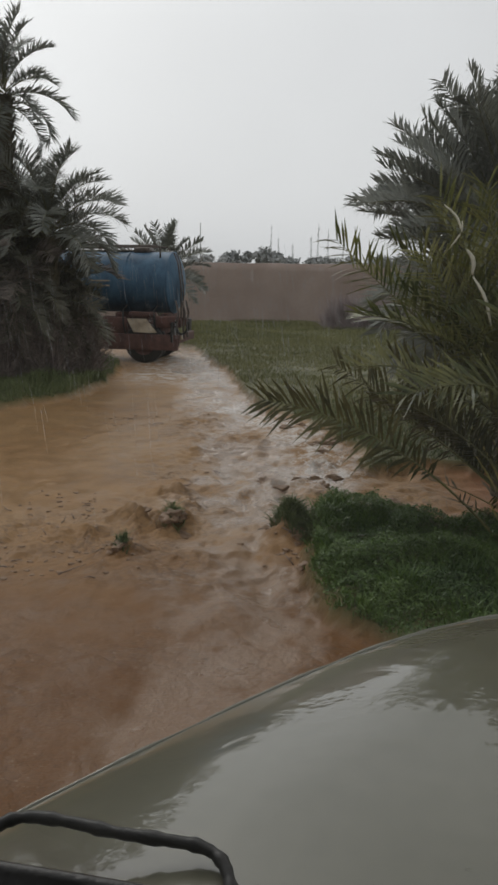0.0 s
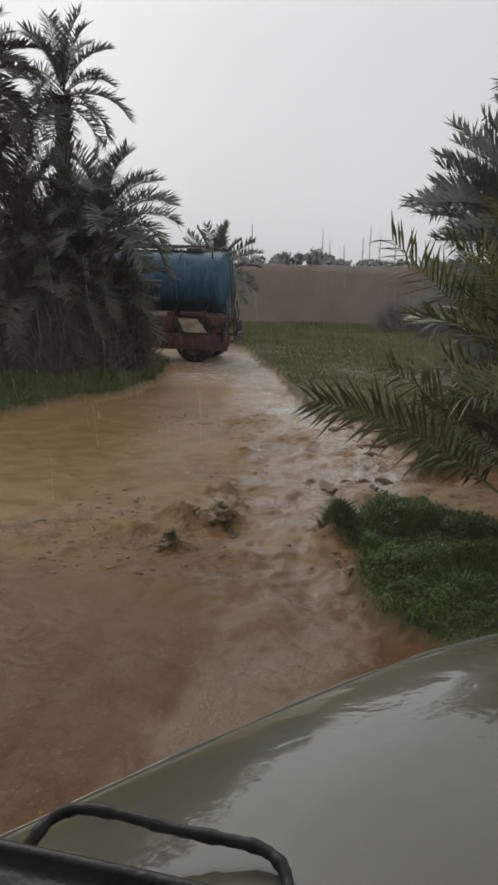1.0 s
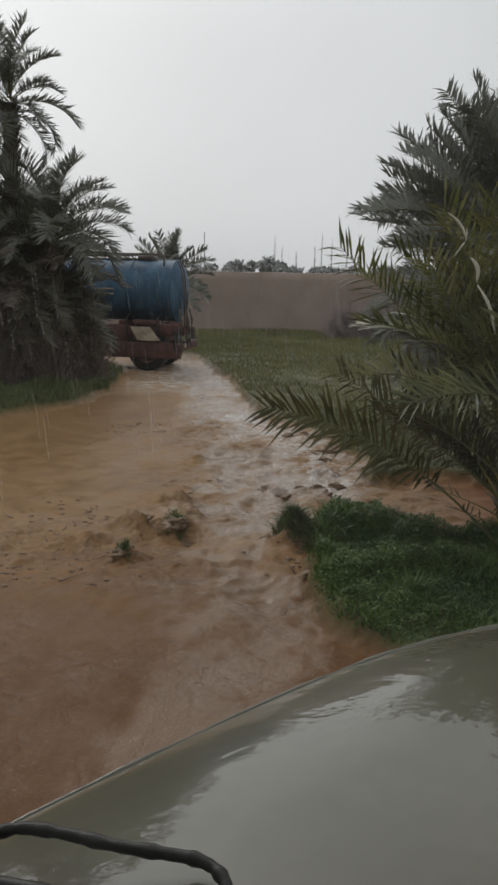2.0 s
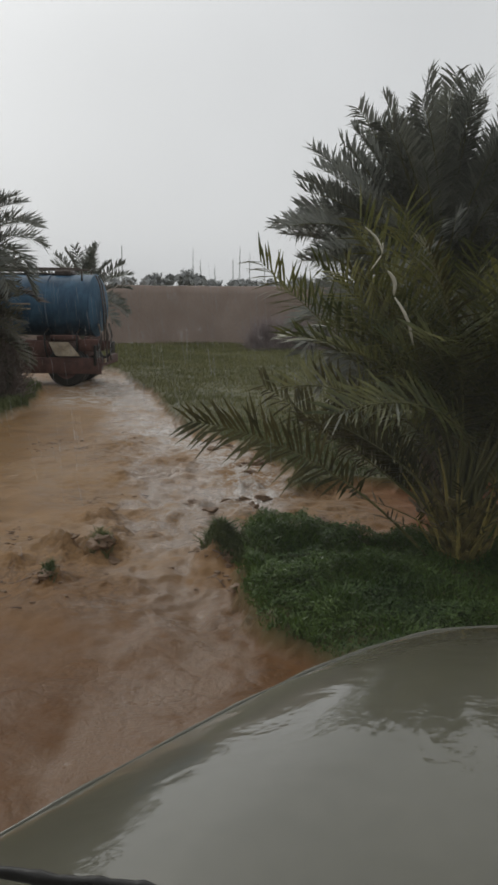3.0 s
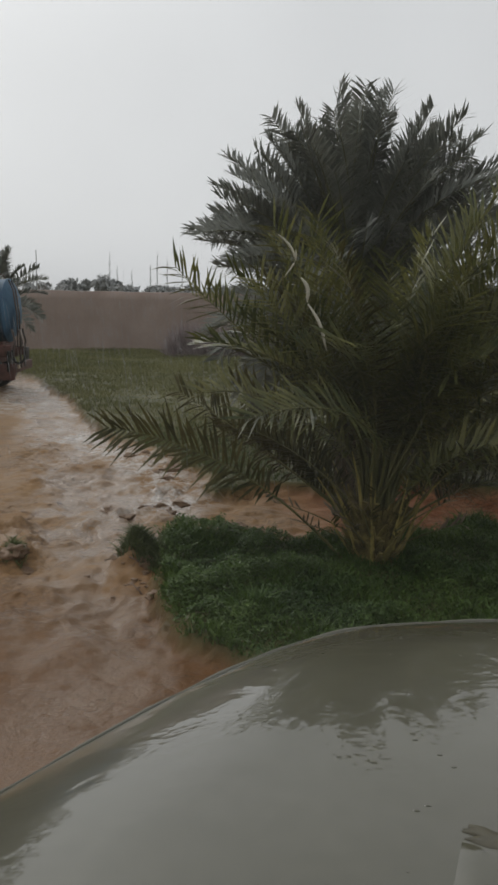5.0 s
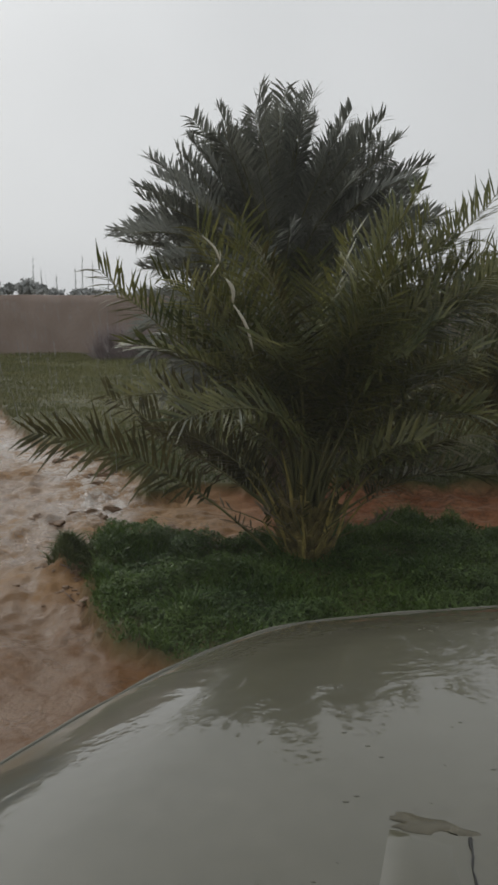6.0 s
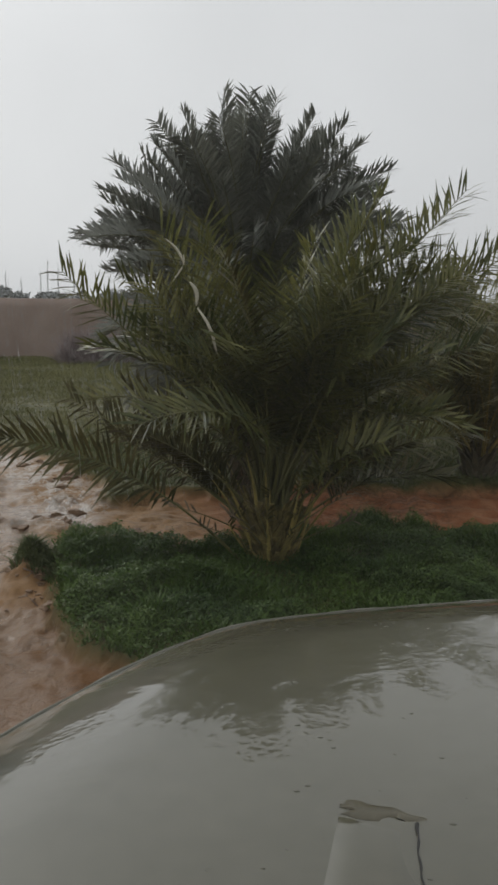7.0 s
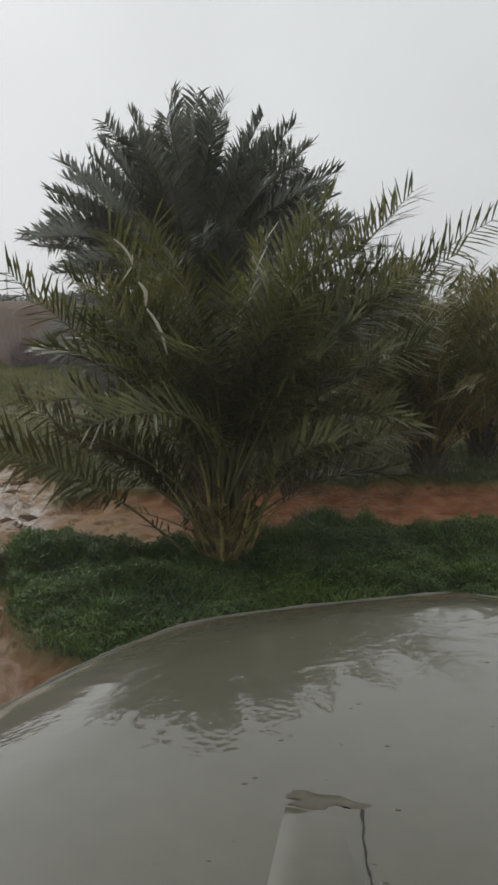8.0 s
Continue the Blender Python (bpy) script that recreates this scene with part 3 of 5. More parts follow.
                vs.append(c + FWD * (wob * math.sin(a) * q) + RGT * (wob * math.cos(a)) + Vector((0, 0, h1 * r1 - 0.0006)))
        for i in range(2):
            for k in range(10):
                j = (k + 1) % 10
                fs.append((o + i * 10 + k, o + i * 10 + j, o + i * 10 + 10 + j, o + i * 10 + 10 + k))
        if not ring:
            fs.append(tuple(o + 20 + k for k in range(10)))
    finish("water_drops", mesh_of("water_drops", vs, fs), paint, root, "rain drops and splashes on the paint")["kind"] = "stuff"

    # a tubular bracket bent down at both ends
    path = [(-0.365, 0.800, 1.425), (-0.357, 0.835, 1.450), (-0.338, 0.868, 1.462), (-0.305, 0.880, 1.466), (-0.25, 0.874, 1.466), (-0.19, 0.862, 1.464), (-0.13, 0.856, 1.462),
            (-0.085, 0.850, 1.460), (-0.058, 0.832, 1.456), (-0.045, 0.800, 1.448), (-0.040, 0.765, 1.435), (-0.038, 0.74, 1.42)]
    pv = [Vector(p) - Vector((0, 0, 0.020)) for p in path]
    fine = []
    for i in range(len(pv) - 1):
        p0, p1, p2, p3 = pv[max(i - 1, 0)], pv[i], pv[i + 1], pv[min(i + 2, len(pv) - 1)]
        for q in (0, 0.2, 0.4, 0.6, 0.8):
            fine.append(0.5 * (2 * p1 + (p2 - p0) * q + (2 * p0 - 5 * p1 + 4 * p2 - p3) * q * q + (3 * p1 - p0 - 3 * p2 + p3) * q ** 3))
    v, f = tube(fine, [0.0080 + 0.0017 * math.sin(i * 1.7) * math.sin(i * 0.6) for i in range(len(fine))], 10)
    finish("tubular_bracket", mesh_of("tubular_bracket", v, f), RUBBER, root, "black tubular bracket with clinging drops")

    # the top of the dashboard under the windscreen
    a0, a1 = Vector((-0.32, 0.69, 1.55)), Vector((-0.09, 0.65, 1.557))
    run, back = (a1 - a0).normalized(), Vector((-0.36, -0.93, 0))
    vs, fs = [], []
    prof = [(-0.004, -0.20), (-0.002, -0.02), (0.003, -0.004), (0.010, 0.0), (0.018, -0.004), (0.022, -0.014), (0.032, -0.016), (0.10, -0.02), (0.14, -0.25)]
    for i in range(25):
        p = a0 + run * (-0.45 + i * 0.045)
        for a, z in prof:
            vs.append(p + back * (a + 0.02 * ((i - 12) / 12) ** 2) + Vector((0, 0, z)))
        if i:
            for j in range(len(prof) - 1):
                a = (i - 1) * len(prof) + j
                fs.append((a, a + 1, a + len(prof) + 1, a + len(prof)))
    finish("dashboard_edge", mesh_of("dashboard_edge", vs, fs), RUBBER, root, "black edge of the dashboard")
    # the windscreen, filmed over with rain water
    vs = [FWD * u + RGT * v + Vector((0, 0, z)) for u, z in ((0.60, 1.50), (0.12, 2.46)) for v in (-1.0, 1.5)]
    vs += [p + FWD * 0.004 for p in vs]
    ws = finish("windscreen", mesh_of("windscreen", vs, [(0, 1, 3, 2), (4, 6, 7, 5), (0, 4, 5, 1), (2, 3, 7, 6), (0, 2, 6, 4), (1, 5, 7, 3)]), wet_glass(), root, "wet windscreen glass", smooth=False)
    ws.visible_shadow = False
    # the closed cab round the seat, unseen, added to keep sky light off the dashboard
    turn = pose(0, 0, 0, 0, 0, -25)
    for nm, cx, cy, cz, sx, sy, sz in (("roof_panel", 0.25, -0.70, 2.50, 2.6, 1.7, 0.05), ("rear_panel", 0.25, -1.55, 1.55, 2.6, 0.06, 1.95), ("door", -1.05, -0.40, 1.20, 0.08, 1.7, 1.25), ("door", 1.55, -0.40, 1.20, 0.08, 1.7, 1.25), ("cab_floor", 0.25, -0.45, 0.60, 2.5, 2.0, 0.08)):
        bm = bmesh.new()
        box(bm, cx, cy, cz, sx, sy, sz, 0.02, turn)
        part(nm, bm, paint if nm != "cab_floor" else RUBBER, root)
    for sgn in (-1, 1):
        c = FWD * 1.30 + RGT * (HOOD_MID + sgn * 0.72)
        z = float(ground_z(np.array([c.x]), np.array([c.y]))[0])
        v, f = [], []
        for w, q in ((-0.5, 0.55), (-0.5, 0.88), (-0.3, 1.0), (0.3, 1.0), (0.5, 0.88), (0.5, 0.55)):
            for k in range(28):
                a = 2 * math.pi * k / 28
                v.append(c + RGT * (w * 0.22) + FWD * (0.38 * q * math.cos(a)) + Vector((0, 0, z + 0.37 + 0.38 * q * math.sin(a))))
        for i in range(5):
            for k in range(28):
                f.append((i * 28 + k, i * 28 + (k + 1) % 28, (i + 1) * 28 + (k + 1) % 28, (i + 1) * 28 + k))
        finish("wheel", mesh_of("wheel", v, f), RUBBER, root, "muddy black tyre")


vehicle()


# ---- date palms ----
def frond_mesh(name, rng, length=2.8, el=70.0, droop=60.0, side=0.0, leaf=0.42, count=58, width=0.026, vee=28.0, mats=(LEAF, RACHIS), bare=0.16, thick=0.017, taper=0.42, bow=1.5, sheaf=0.0, turn=None):
    """One feather leaf: it starts at the origin towards +x, rises by el degrees and sags by droop over its length; side bends it sideways."""
    n = 22
    pts, p, dirs = [], Vector((0, 0, 0)), []
    for i in range(n + 1):
        s = i / n
        e = radians(el - droop * s ** bow)
        if sheaf:       # the bare stalk stands upright before the leaf spreads
            w = min(1.0, max(0.0, (s - 0.04) / sheaf))
            e = radians(86) + (e - radians(86)) * w * w * (3 - 2 * w)
        a = radians(side * s ** 1.3)
        d = Vector((math.cos(e) * math.cos(a), math.cos(e) * math.sin(a), math.sin(e)))
        dirs.append(d)
        pts.append(p.copy())
        p = p + d * (length / n)
    vs, fs = tube(pts, [thick * (1 - 0.86 * (i / n) ** 0.7) for i in range(n + 1)], 5)
    mi = [1] * len(fs)
    twist = rng.uniform(-35, 35)
    for k in range(count):
        s = bare + (1 - bare) * (k + 0.5) / count
        i = min(int(s * n), n - 1)
        q = s * n - i
        base, d = pts[i].lerp(pts[i + 1], q), dirs[i].lerp(dirs[i + 1], q).normalized()
        lat = d.cross(Vector((0, 0, 1)))
        lat = lat.normalized() if lat.length > 0.05 else Vector((0, 1, 0))
        lat = Matrix.Rotation(radians(twist * s + (turn or 0.0)), 3, d) @ lat
        nor = lat.cross(d).normalized()
        prof = min(1.0, 0.45 + 2.6 * (s - bare)) * (1.0 - taper * max(0.0, (s - 0.6) / 0.4) ** 1.8)
        for sg in (-1, 1):
            ang = radians(78 - 32 * s + rng.uniform(-13, 13))
            v = radians(vee + rng.uniform(-26, 26))
            ld = (d * math.cos(ang) + (lat * sg * math.cos(v) + nor * math.sin(v)) * math.sin(ang)).normalized()
            ll = leaf * prof * rng.uniform(0.82, 1.12)
            wv = ld.cross(nor)
            wv = (wv.normalized() if wv.length > 1e-3 else d) * (width * 0.5)
            wv = (wv * math.cos(0.7) + nor * (width * 0.5) * math.sin(0.7) * sg)
            sag = Vector((0, 0, -1)) * ll * rng.uniform(0.02, 0.20)
            b0, mid, tip = base + d * rng.uniform(-0.01, 0.01), base + ld * ll * 0.5 + sag * 0.25, base + ld * ll + sag
            o = len(vs)
            vs += [b0 - wv * 0.5, b0 + wv * 0.5, mid + wv, mid - wv, tip]
            fs += [(o, o + 1, o + 2, o + 3), (o + 3, o + 2, o + 4)]
            mi += [0, 0]
    me = mesh_of(name, vs, fs, mi)
    for mm in mats:
        me.materials.append(mm)
    return me


def place_frond(parent, me, at, az, name="frond", label="", roll=0.0, scale=1.0):
    ob = new(name, me)
    ob.parent = parent
    ob.matrix_local = pose(*at, 0, 0, az) @ pose(0, 0, 0, roll, 0, 0) @ Matrix.Scale(scale, 4)
    if label:
        ob["label"] = label
    return ob


def palm_trunk(root, rng, height, r0, r1, lean=(0, 0), boots=70, mat=BARK):
    """A trunk clad in the stubs of cut leaves."""
    n = 10
    pts = [(lean[0] * (i / n) ** 2, lean[1] * (i / n) ** 2, -0.15 + (height + 0.15) * i / n) for i in range(n + 1)]
    vs, fs = tube(pts, [r0 + (r1 - r0) * i / n + 0.015 * math.sin(i * 2.1) for i in range(n + 1)], 14)
    for k in range(boots):
        s = (k + 0.5) / boots
        a = k * 2.39996
        z = -0.02 + height * s
        r = r0 + (r1 - r0) * s
        c = Vector((lean[0] * s * s + math.cos(a) * r * 0.8, lean[1] * s * s + math.sin(a) * r * 0.8, z))
        out = Vector((math.cos(a), math.sin(a), 0))
        tan = Vector((-math.sin(a), math.cos(a), 0))
        up = (out * rng.uniform(0.35, 0.8) + Vector((0, 0, 1))).normalized()
        ln, w = rng.uniform(0.12, 0.26) * (0.7 + r0 * 2), rng.uniform(0.020, 0.042) * (0.7 + r0 * 2)
        t = w * 0.45
        o = len(vs)
        nb = up.cross(tan)
        up = (up + tan * rng.uniform(-0.25, 0.25)).normalized()
        for q, f in ((0, 1.25), (1, 0.4)):
            for sx, sy in ((-1, -1), (1, -1), (1, 1), (-1, 1)):
                vs.append(c + up * ln * q + tan * sx * w * f + nb * sy * t * f)
        for i in range(4):
            j = (i + 1) % 4
            fs.append((o + i, o + j, o + 4 + j, o + 4 + i))
        fs.append((o + 4, o + 5, o + 6, o + 7))
    return finish("trunk", mesh_of("trunk", vs, fs), mat, root, "fibrous trunk with stubs of cut leaves", smooth=False)


# leaves whose tips are given stand in the plane that faces the track: metres to the right, up and away from the palm's foot
VIEW = radians(17.2)
P_RIGHT, P_AWAY = Vector((math.cos(VIEW), -math.sin(VIEW), 0)), Vector((math.sin(VIEW), math.cos(VIEW), 0))


def reach(root, rng, foot, tip, droop, leaf=0.38, count=60, width=0.021, mats=(LEAF, RACHIS), bare=0.30, sheaf=0.0, bow=1.3, thick=0.017, taper=0.38, turn=0.0, vee=22.0, label=""):
    """One leaf from its foot to its tip, sagging by droop degrees on the way."""
    to = P_RIGHT * tip[0] + P_AWAY * tip[2] + Vector((0, 0, tip[1])) - Vector(foot)
    flat, az = math.hypot(to.x, to.y), math.degrees(math.atan2(to.y, to.x))
    want, el, size = math.degrees(math.atan2(to.z, flat)), math.degrees(math.atan2(to.z, flat)) + droop * 0.45, to.length
    for _ in range(8):
        u = w = 0.0
        for i in range(22):
            q = i / 22
            e = radians(el - droop * q ** bow)
            if sheaf:
                h = min(1.0, max(0.0, (q - 0.04) / sheaf))
                e = radians(86) + (e - radians(86)) * h * h * (3 - 2 * h)
            u, w = u + math.cos(e) / 22, w + math.sin(e) / 22
        el += want - math.degrees(math.atan2(w, u))
        size = (to.length - 0.35 * leaf) / math.hypot(u, w)
    me = frond_mesh("frond", rng, size, el, droop, rng.uniform(-5, 5), leaf, count, width, vee=vee, mats=mats, bare=bare, thick=thick, taper=taper, bow=bow, sheaf=sheaf, turn=turn)
    return place_frond(root, me, foot, az, label=label)


def near_palm():
    rng = random.Random(7)
    root = empty("date_palm", pose(1.91, 6.16, 0.10), label="young date palm with a dense feathery crown, growing from green weeds", category="palm tree")
    palm_trunk(root, rng, 0.42, 0.16, 0.19, boots=170)
    # tip to the right, up and away, sag, turn of the leaf's plane
    high = [(0.84, 3.03, -0.25, 22, 40), (1.12, 2.62, 0.0, 75, 10), (1.42, 2.95, 0.1, 22, 50), (1.60, 3.14, 0.5, 6, 80), (2.16, 2.84, 0.0, 16, 55), (1.62, 1.90, -0.35, 4, 50), (1.85, 2.05, 0.4, 30, 30),
            (-1.66, 2.42, -0.4, -16, 30), (0.70, 2.95, 0.1, 22, 45), (1.0, 2.88, 0.25, 38, 40), (1.20, 2.78, -0.2, 30, 50), (1.32, 2.62, 0.3, 22, 45), (1.75, 2.50, 0.1, 16, 50), (-0.9, 2.75, -0.3, 20, 40), (1.90, 2.60, -0.1, 20, 45), (1.75, 2.38, 0.3, 26, 40), (1.48, 2.62, 0.3, 24, 50), (1.45, 2.42, -0.3, 30, 40), (1.98, 2.30, 0.45, 28, 40), (-1.62, 2.22, 0.1, 40, -35), (-1.42, 1.86, -0.1, 48, -30), (-1.32, 2.42, 0.35, 30, 25), (-1.0, 2.66, 0.2, 26, -30), (-0.62, 2.72, -0.1, 24, 35),
            (0.30, 2.66, -0.6, 26, 20), (0.05, 2.50, -0.9, 28, -15), (-0.34, 2.40, -0.8, 30, 15), (0.62, 2.45, -0.75, 30, 25), (0.98, 2.30, -0.5, 34, 40), (1.30, 2.25, -0.2, 30, 45), (0.38, 2.10, -1.15, 40, 0), (-0.10, 1.95, -1.2, 44, 8), (0.72, 1.85, -1.05, 40, 15), (-0.55, 1.85, -0.95, 42, -12)]
    for k, (r, u, a, sag, turn) in enumerate(high):
        reach(root, rng, (rng.uniform(-0.09, 0.09), rng.uniform(-0.09, 0.09), rng.uniform(0.34, 0.52)), (r, u, a), sag, mats=(LEAF, RACHIS), sheaf=0.34, turn=turn + rng.uniform(-12, 12), leaf=rng.uniform(0.34, 0.42), count=50, width=0.021)
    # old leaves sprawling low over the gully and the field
    low = [(-2.13, 1.20, -0.72, 40, -55, 0.06), (-1.80, 1.40, 0.25, 10, 50, 0.16), (-1.30, 1.52, 0.15, 22, 40, 0.24), (-1.50, 1.05, 0.35, 20, 45, 0.2), (-1.05, 1.20, -0.5, 30, 35, 0.25), (-1.12, 0.92, 0.5, 36, 40, 0.2),
           (1.35, 1.40, -0.4, 34, 40, 0.3), (1.70, 1.15, 0.2, 40, 30, 0.26), (1.20, 0.98, 0.4, 46, 30, 0.22), (1.58, 0.72, 0.3, 58, 20, 0.22), (0.85, 1.20, -0.75, 44, 20, 0.3)]
    for k, (r, u, a, sag, turn, z) in enumerate(low):
        reach(root, rng, (rng.uniform(-0.08, 0.08) - (0.22 if k == 0 else 0), rng.uniform(-0.08, 0.08), z), (r, u, a), sag, mats=(LEAF_OLD_SHADED if k in (0, 1, 2, 3, 4, 5, 7, 8, 9) else LEAF, RACHIS), bare=0.34, turn=turn, leaf=0.40, count=44, width=0.028 if k == 0 else 0.022, vee=42 if k == 0 else 30, thick=0.015, label="low sprawling leaf" if k == 0 else "")
    for k in range(36):     # the inner leaves, all round, arching outward from a sheaf of stalks
        az = k * 137.5 + rng.uniform(-15, 15)
        q = (k + 0.5) / 36
        if q > 0.72 and abs((az + 108 + 180) % 360 - 180) < 35:
            continue
        ln = (2.28 - 0.18 * q) * rng.uniform(0.86, 1.05)
        me = frond_mesh("frond", rng, ln, 87 - 22 * q, 24 + 74 * q ** 1.3, rng.uniform(-18, 18), 0.38, 46, 0.021, vee=18, mats=(LEAF_OLD_SHADED if k % 5 == 4 else LEAF, RACHIS), bare=0.30, taper=0.38, bow=1.25, sheaf=0.34)
        ra = radians(az)
        place_frond(root, me, (0.10 * math.cos(ra), 0.10 * math.sin(ra), 0.50 - 0.15 * q), az, roll=rng.uniform(-28, 28))
    for k in range(30):     # cut and broken yellowish stalks standing round the trunk
        az = k * 137.5 + rng.uniform(-20, 20)
        me = frond_mesh("stalk", rng, rng.uniform(0.35, 0.85), rng.uniform(50, 84), rng.uniform(-14, 22), rng.uniform(-25, 25), 0.20, 4, 0.018, mats=(LEAF_OLD_SHADED, STALK), bare=0.8, thick=rng.uniform(0.016, 0.030))
        ra = radians(az)
        place_frond(root, me, (0.15 * math.cos(ra), 0.15 * math.sin(ra), rng.uniform(-0.06, 0.30)), az, "old_stalk", "yellowish cut leaf stalk" if k == 0 else "")
    for k in range(14):     # bare stalks leaning out low
        az = -160 + k * 27 + rng.uniform(-10, 10)
        me = frond_mesh("stalk", rng, rng.uniform(0.6, 1.15), rng.uniform(18, 52), rng.uniform(-18, 22), rng.uniform(-20, 20), 0.24, 5, 0.018, mats=(LEAF_DRY, RACHIS), bare=0.72, thick=0.011)
        place_frond(root, me, (0, 0, rng.uniform(0.02, 0.18)), az, "withered_stalk", "bare leaf stalk" if k == 0 else "")
    for r0, u0, r1, u1, wide in ((-0.72, 2.50, -0.58, 2.33, 0.008), (-0.56, 2.22, -0.50, 2.06, 0.014), (-0.51, 2.05, -0.36, 1.74, 0.011), (-0.60, 2.40, -0.66, 2.22, 0.006)):     # pale broken midribs
        bend = [P_RIGHT * (r0 + (r1 - r0) * q + 0.02 * math.sin(q * 4)) - P_AWAY * 0.95 + Vector((0, 0, u0 + (u1 - u0) * q)) for q in np.linspace(0, 1, 7)]
        v, f = tube(bend, [wide * h for h in (0.4, 0.8, 1.0, 1.0, 0.9, 0.7, 0.3)], 6)
        finish("broken_midrib", mesh_of("broken_midrib", v, f), RACHIS_PALE, root, "pale broken leaf midrib")


near_palm()


def palm(seed, at, trunk, crown, count, length, label, leaf_mats=(LEAF, RACHIS), low=-15.0, sag=(30, 75), variants=9, r=0.2, lean=(0, 0), top=86.0, leafl=0.42, width=0.03, leaflets=46, taper=0.42, bow=1.5, grow=0.14, sag_power=1.0, tips=()):
    rng = random.Random(seed)
    root = empty("date_palm", pose(*at), label=label, category="palm tree")
    if trunk > 0.1:
        palm_trunk(root, rng, trunk, r, r * 0.75, lean, int(40 + 30 * trunk), BARK_DARK)
    kinds = []
    for v in range(variants):
        q = v / (variants - 1)
        kinds.append((q, frond_mesh("frond", rng, length * (0.94 + grow * q) * rng.uniform(0.92, 1.06), top - (top - low) * q, sag[0] + (sag[1] - sag[0]) * q ** sag_power, rng.uniform(-22, 22), leafl, leaflets, width, mats=leaf_mats, taper=taper, bow=bow)))
    for k in range(count):
        q, me = kinds[min(int((k + 0.5) / count * variants), variants - 1)]
        place_frond(root, me, (lean[0] + rng.uniform(-0.05, 0.05), lean[1] + rng.uniform(-0.05, 0.05), crown - 0.3 * q), k * 137.5 + rng.uniform(-14, 14), roll=rng.uniform(-20, 20), scale=rng.uniform(0.88, 1.1))
    for r, u, a, droop in [q for r, u, a, d in tips for q in ((r, u, a, d), (r * 0.93 + 0.07, crown + (u - crown) * 0.92, a + 0.4, d + 6), (r * 0.9 - 0.05, crown + (u - crown) * 0.85, a - 0.4, d + 10))]:
        reach(root, rng, (lean[0] + rng.uniform(-0.06, 0.06), lean[1], crown - 0.1), (r, u, a), droop, leaf=leafl, count=int(leaflets * 1.2), width=width * 1.15, mats=leaf_mats, bare=0.2, taper=taper, turn=rng.choice((-1, 1)) * rng.uniform(30, 60))
    return root


palm(20, (2.20, 8.31, 0.1), 2.05, 2.16, 116, 1.84, "date palm with a grey-green rounded crown behind another palm", (LEAF_FAR_HAZED, RACHIS), low=-5, sag=(8, 95), top=87, leafl=0.30, width=0.019, leaflets=74, variants=26, r=0.12, taper=0.40, bow=1.3, grow=-0.12, sag_power=1.7,
     tips=((-1.40, 3.66, 0.2, 30), (-1.46, 3.30, -0.2, 40), (-1.80, 2.88, 0.0, 62), (-1.12, 3.76, 0.4, 18), (-0.88, 4.00, -0.2, 20), (-0.64, 4.14, 0.1, 14), (-0.20, 4.32, 0.0, 8), (0.08, 4.24, -0.3, 8), (0.36, 4.30, 0.1, 10), (0.76, 4.06, -0.2, 18), (0.90, 3.95, 0.3, 24), (1.26, 3.80, 0.0, 30), (1.52, 3.30, 0.2, 60), (1.55, 3.50, -0.2, 46), (1.80, 3.05, 0.3, 60), (1.08, 3.95, -0.3, 26), (-1.25, 2.55, -0.4, 60), (-1.62, 3.10, 0.5, 50)))
palm(21, (5.45, 8.95, 0.1), 0.4, 0.45, 84, 2.30, "date palm shrub with arching green leaves behind a red gully", (LEAF_SHRUB, STALK), low=46, sag=(10, 42), leafl=0.34, width=0.021, leaflets=50, variants=20, taper=0.38)
palm(22, (6.9, 9.9, 0.1), 0.4, 0.45, 64, 2.3, "yellowing date palm shrub on red wet soil", (LEAF_SHRUB, STALK), low=36, sag=(12, 40), variants=12, width=0.022)
palm(23, (3.7, 9.9, 0.1), 0.3, 0.35, 44, 2.2, "low date palm shrub behind the gully", (LEAF_SHRUB, STALK), low=40, sag=(12, 40), width=0.021)
palm(31, (-5.62, 16.1, 0.1), 5.35, 5.55, 26, 1.25, "tall date palm with drooping grey-green leaves", (LEAF_FAR_HAZED, RACHIS), low=-22, sag=(40, 95), r=0.17, width=0.026, leafl=0.34, leaflets=54, taper=0.15)
palm(32, (-4.80, 16.0, 0.1), 2.8, 3.02, 34, 1.65, "date palm with arching leaves over the verge", (LEAF_FAR_HAZED, RACHIS), low=8, sag=(40, 105), r=0.2, width=0.027, variants=14, leaflets=56)
palm(33, (-7.40, 15.6, 0.1), 5.4, 5.65, 70, 1.6, "tall dense date palm in the thicket", (LEAF_BRUSH, RACHIS), low=-60, sag=(40, 80), r=0.2, width=0.030, variants=14, leaflets=56)
palm(34, (-6.7, 16.4, 0.1), 2.7, 2.9, 44, 1.8, "date palm standing in dry brush", (LEAF_BRUSH, RACHIS), low=-8, sag=(30, 100), r=0.2, width=0.030, variants=14, leaflets=56)
palm(35, (-5.6, 16.8, 0.1), 1.9, 2.1, 34, 2.0, "low date palm in dry brush", (LEAF_BRUSH, RACHIS), low=-10, sag=(30, 90), r=0.2, width=0.026, leaflets=54, variants=14)
palm(36, (-6.4, 15.6, 0.1), 1.5, 1.7, 50, 1.9, "ragged low date palm with withered leaves", (LEAF_BRUSH, RACHIS), low=-10, sag=(30, 90), r=0.2, width=0.026, leaflets=54, variants=14)
palm(37, (-5.05, 16.4, 0.1), 1.3, 1.6, 66, 1.30, "dense bushy date palm at the edge of the thicket", (LEAF_THICKET, RACHIS), low=-25, sag=(20, 80), r=0.2, width=0.028, leaflets=52, variants=14, leafl=0.36)
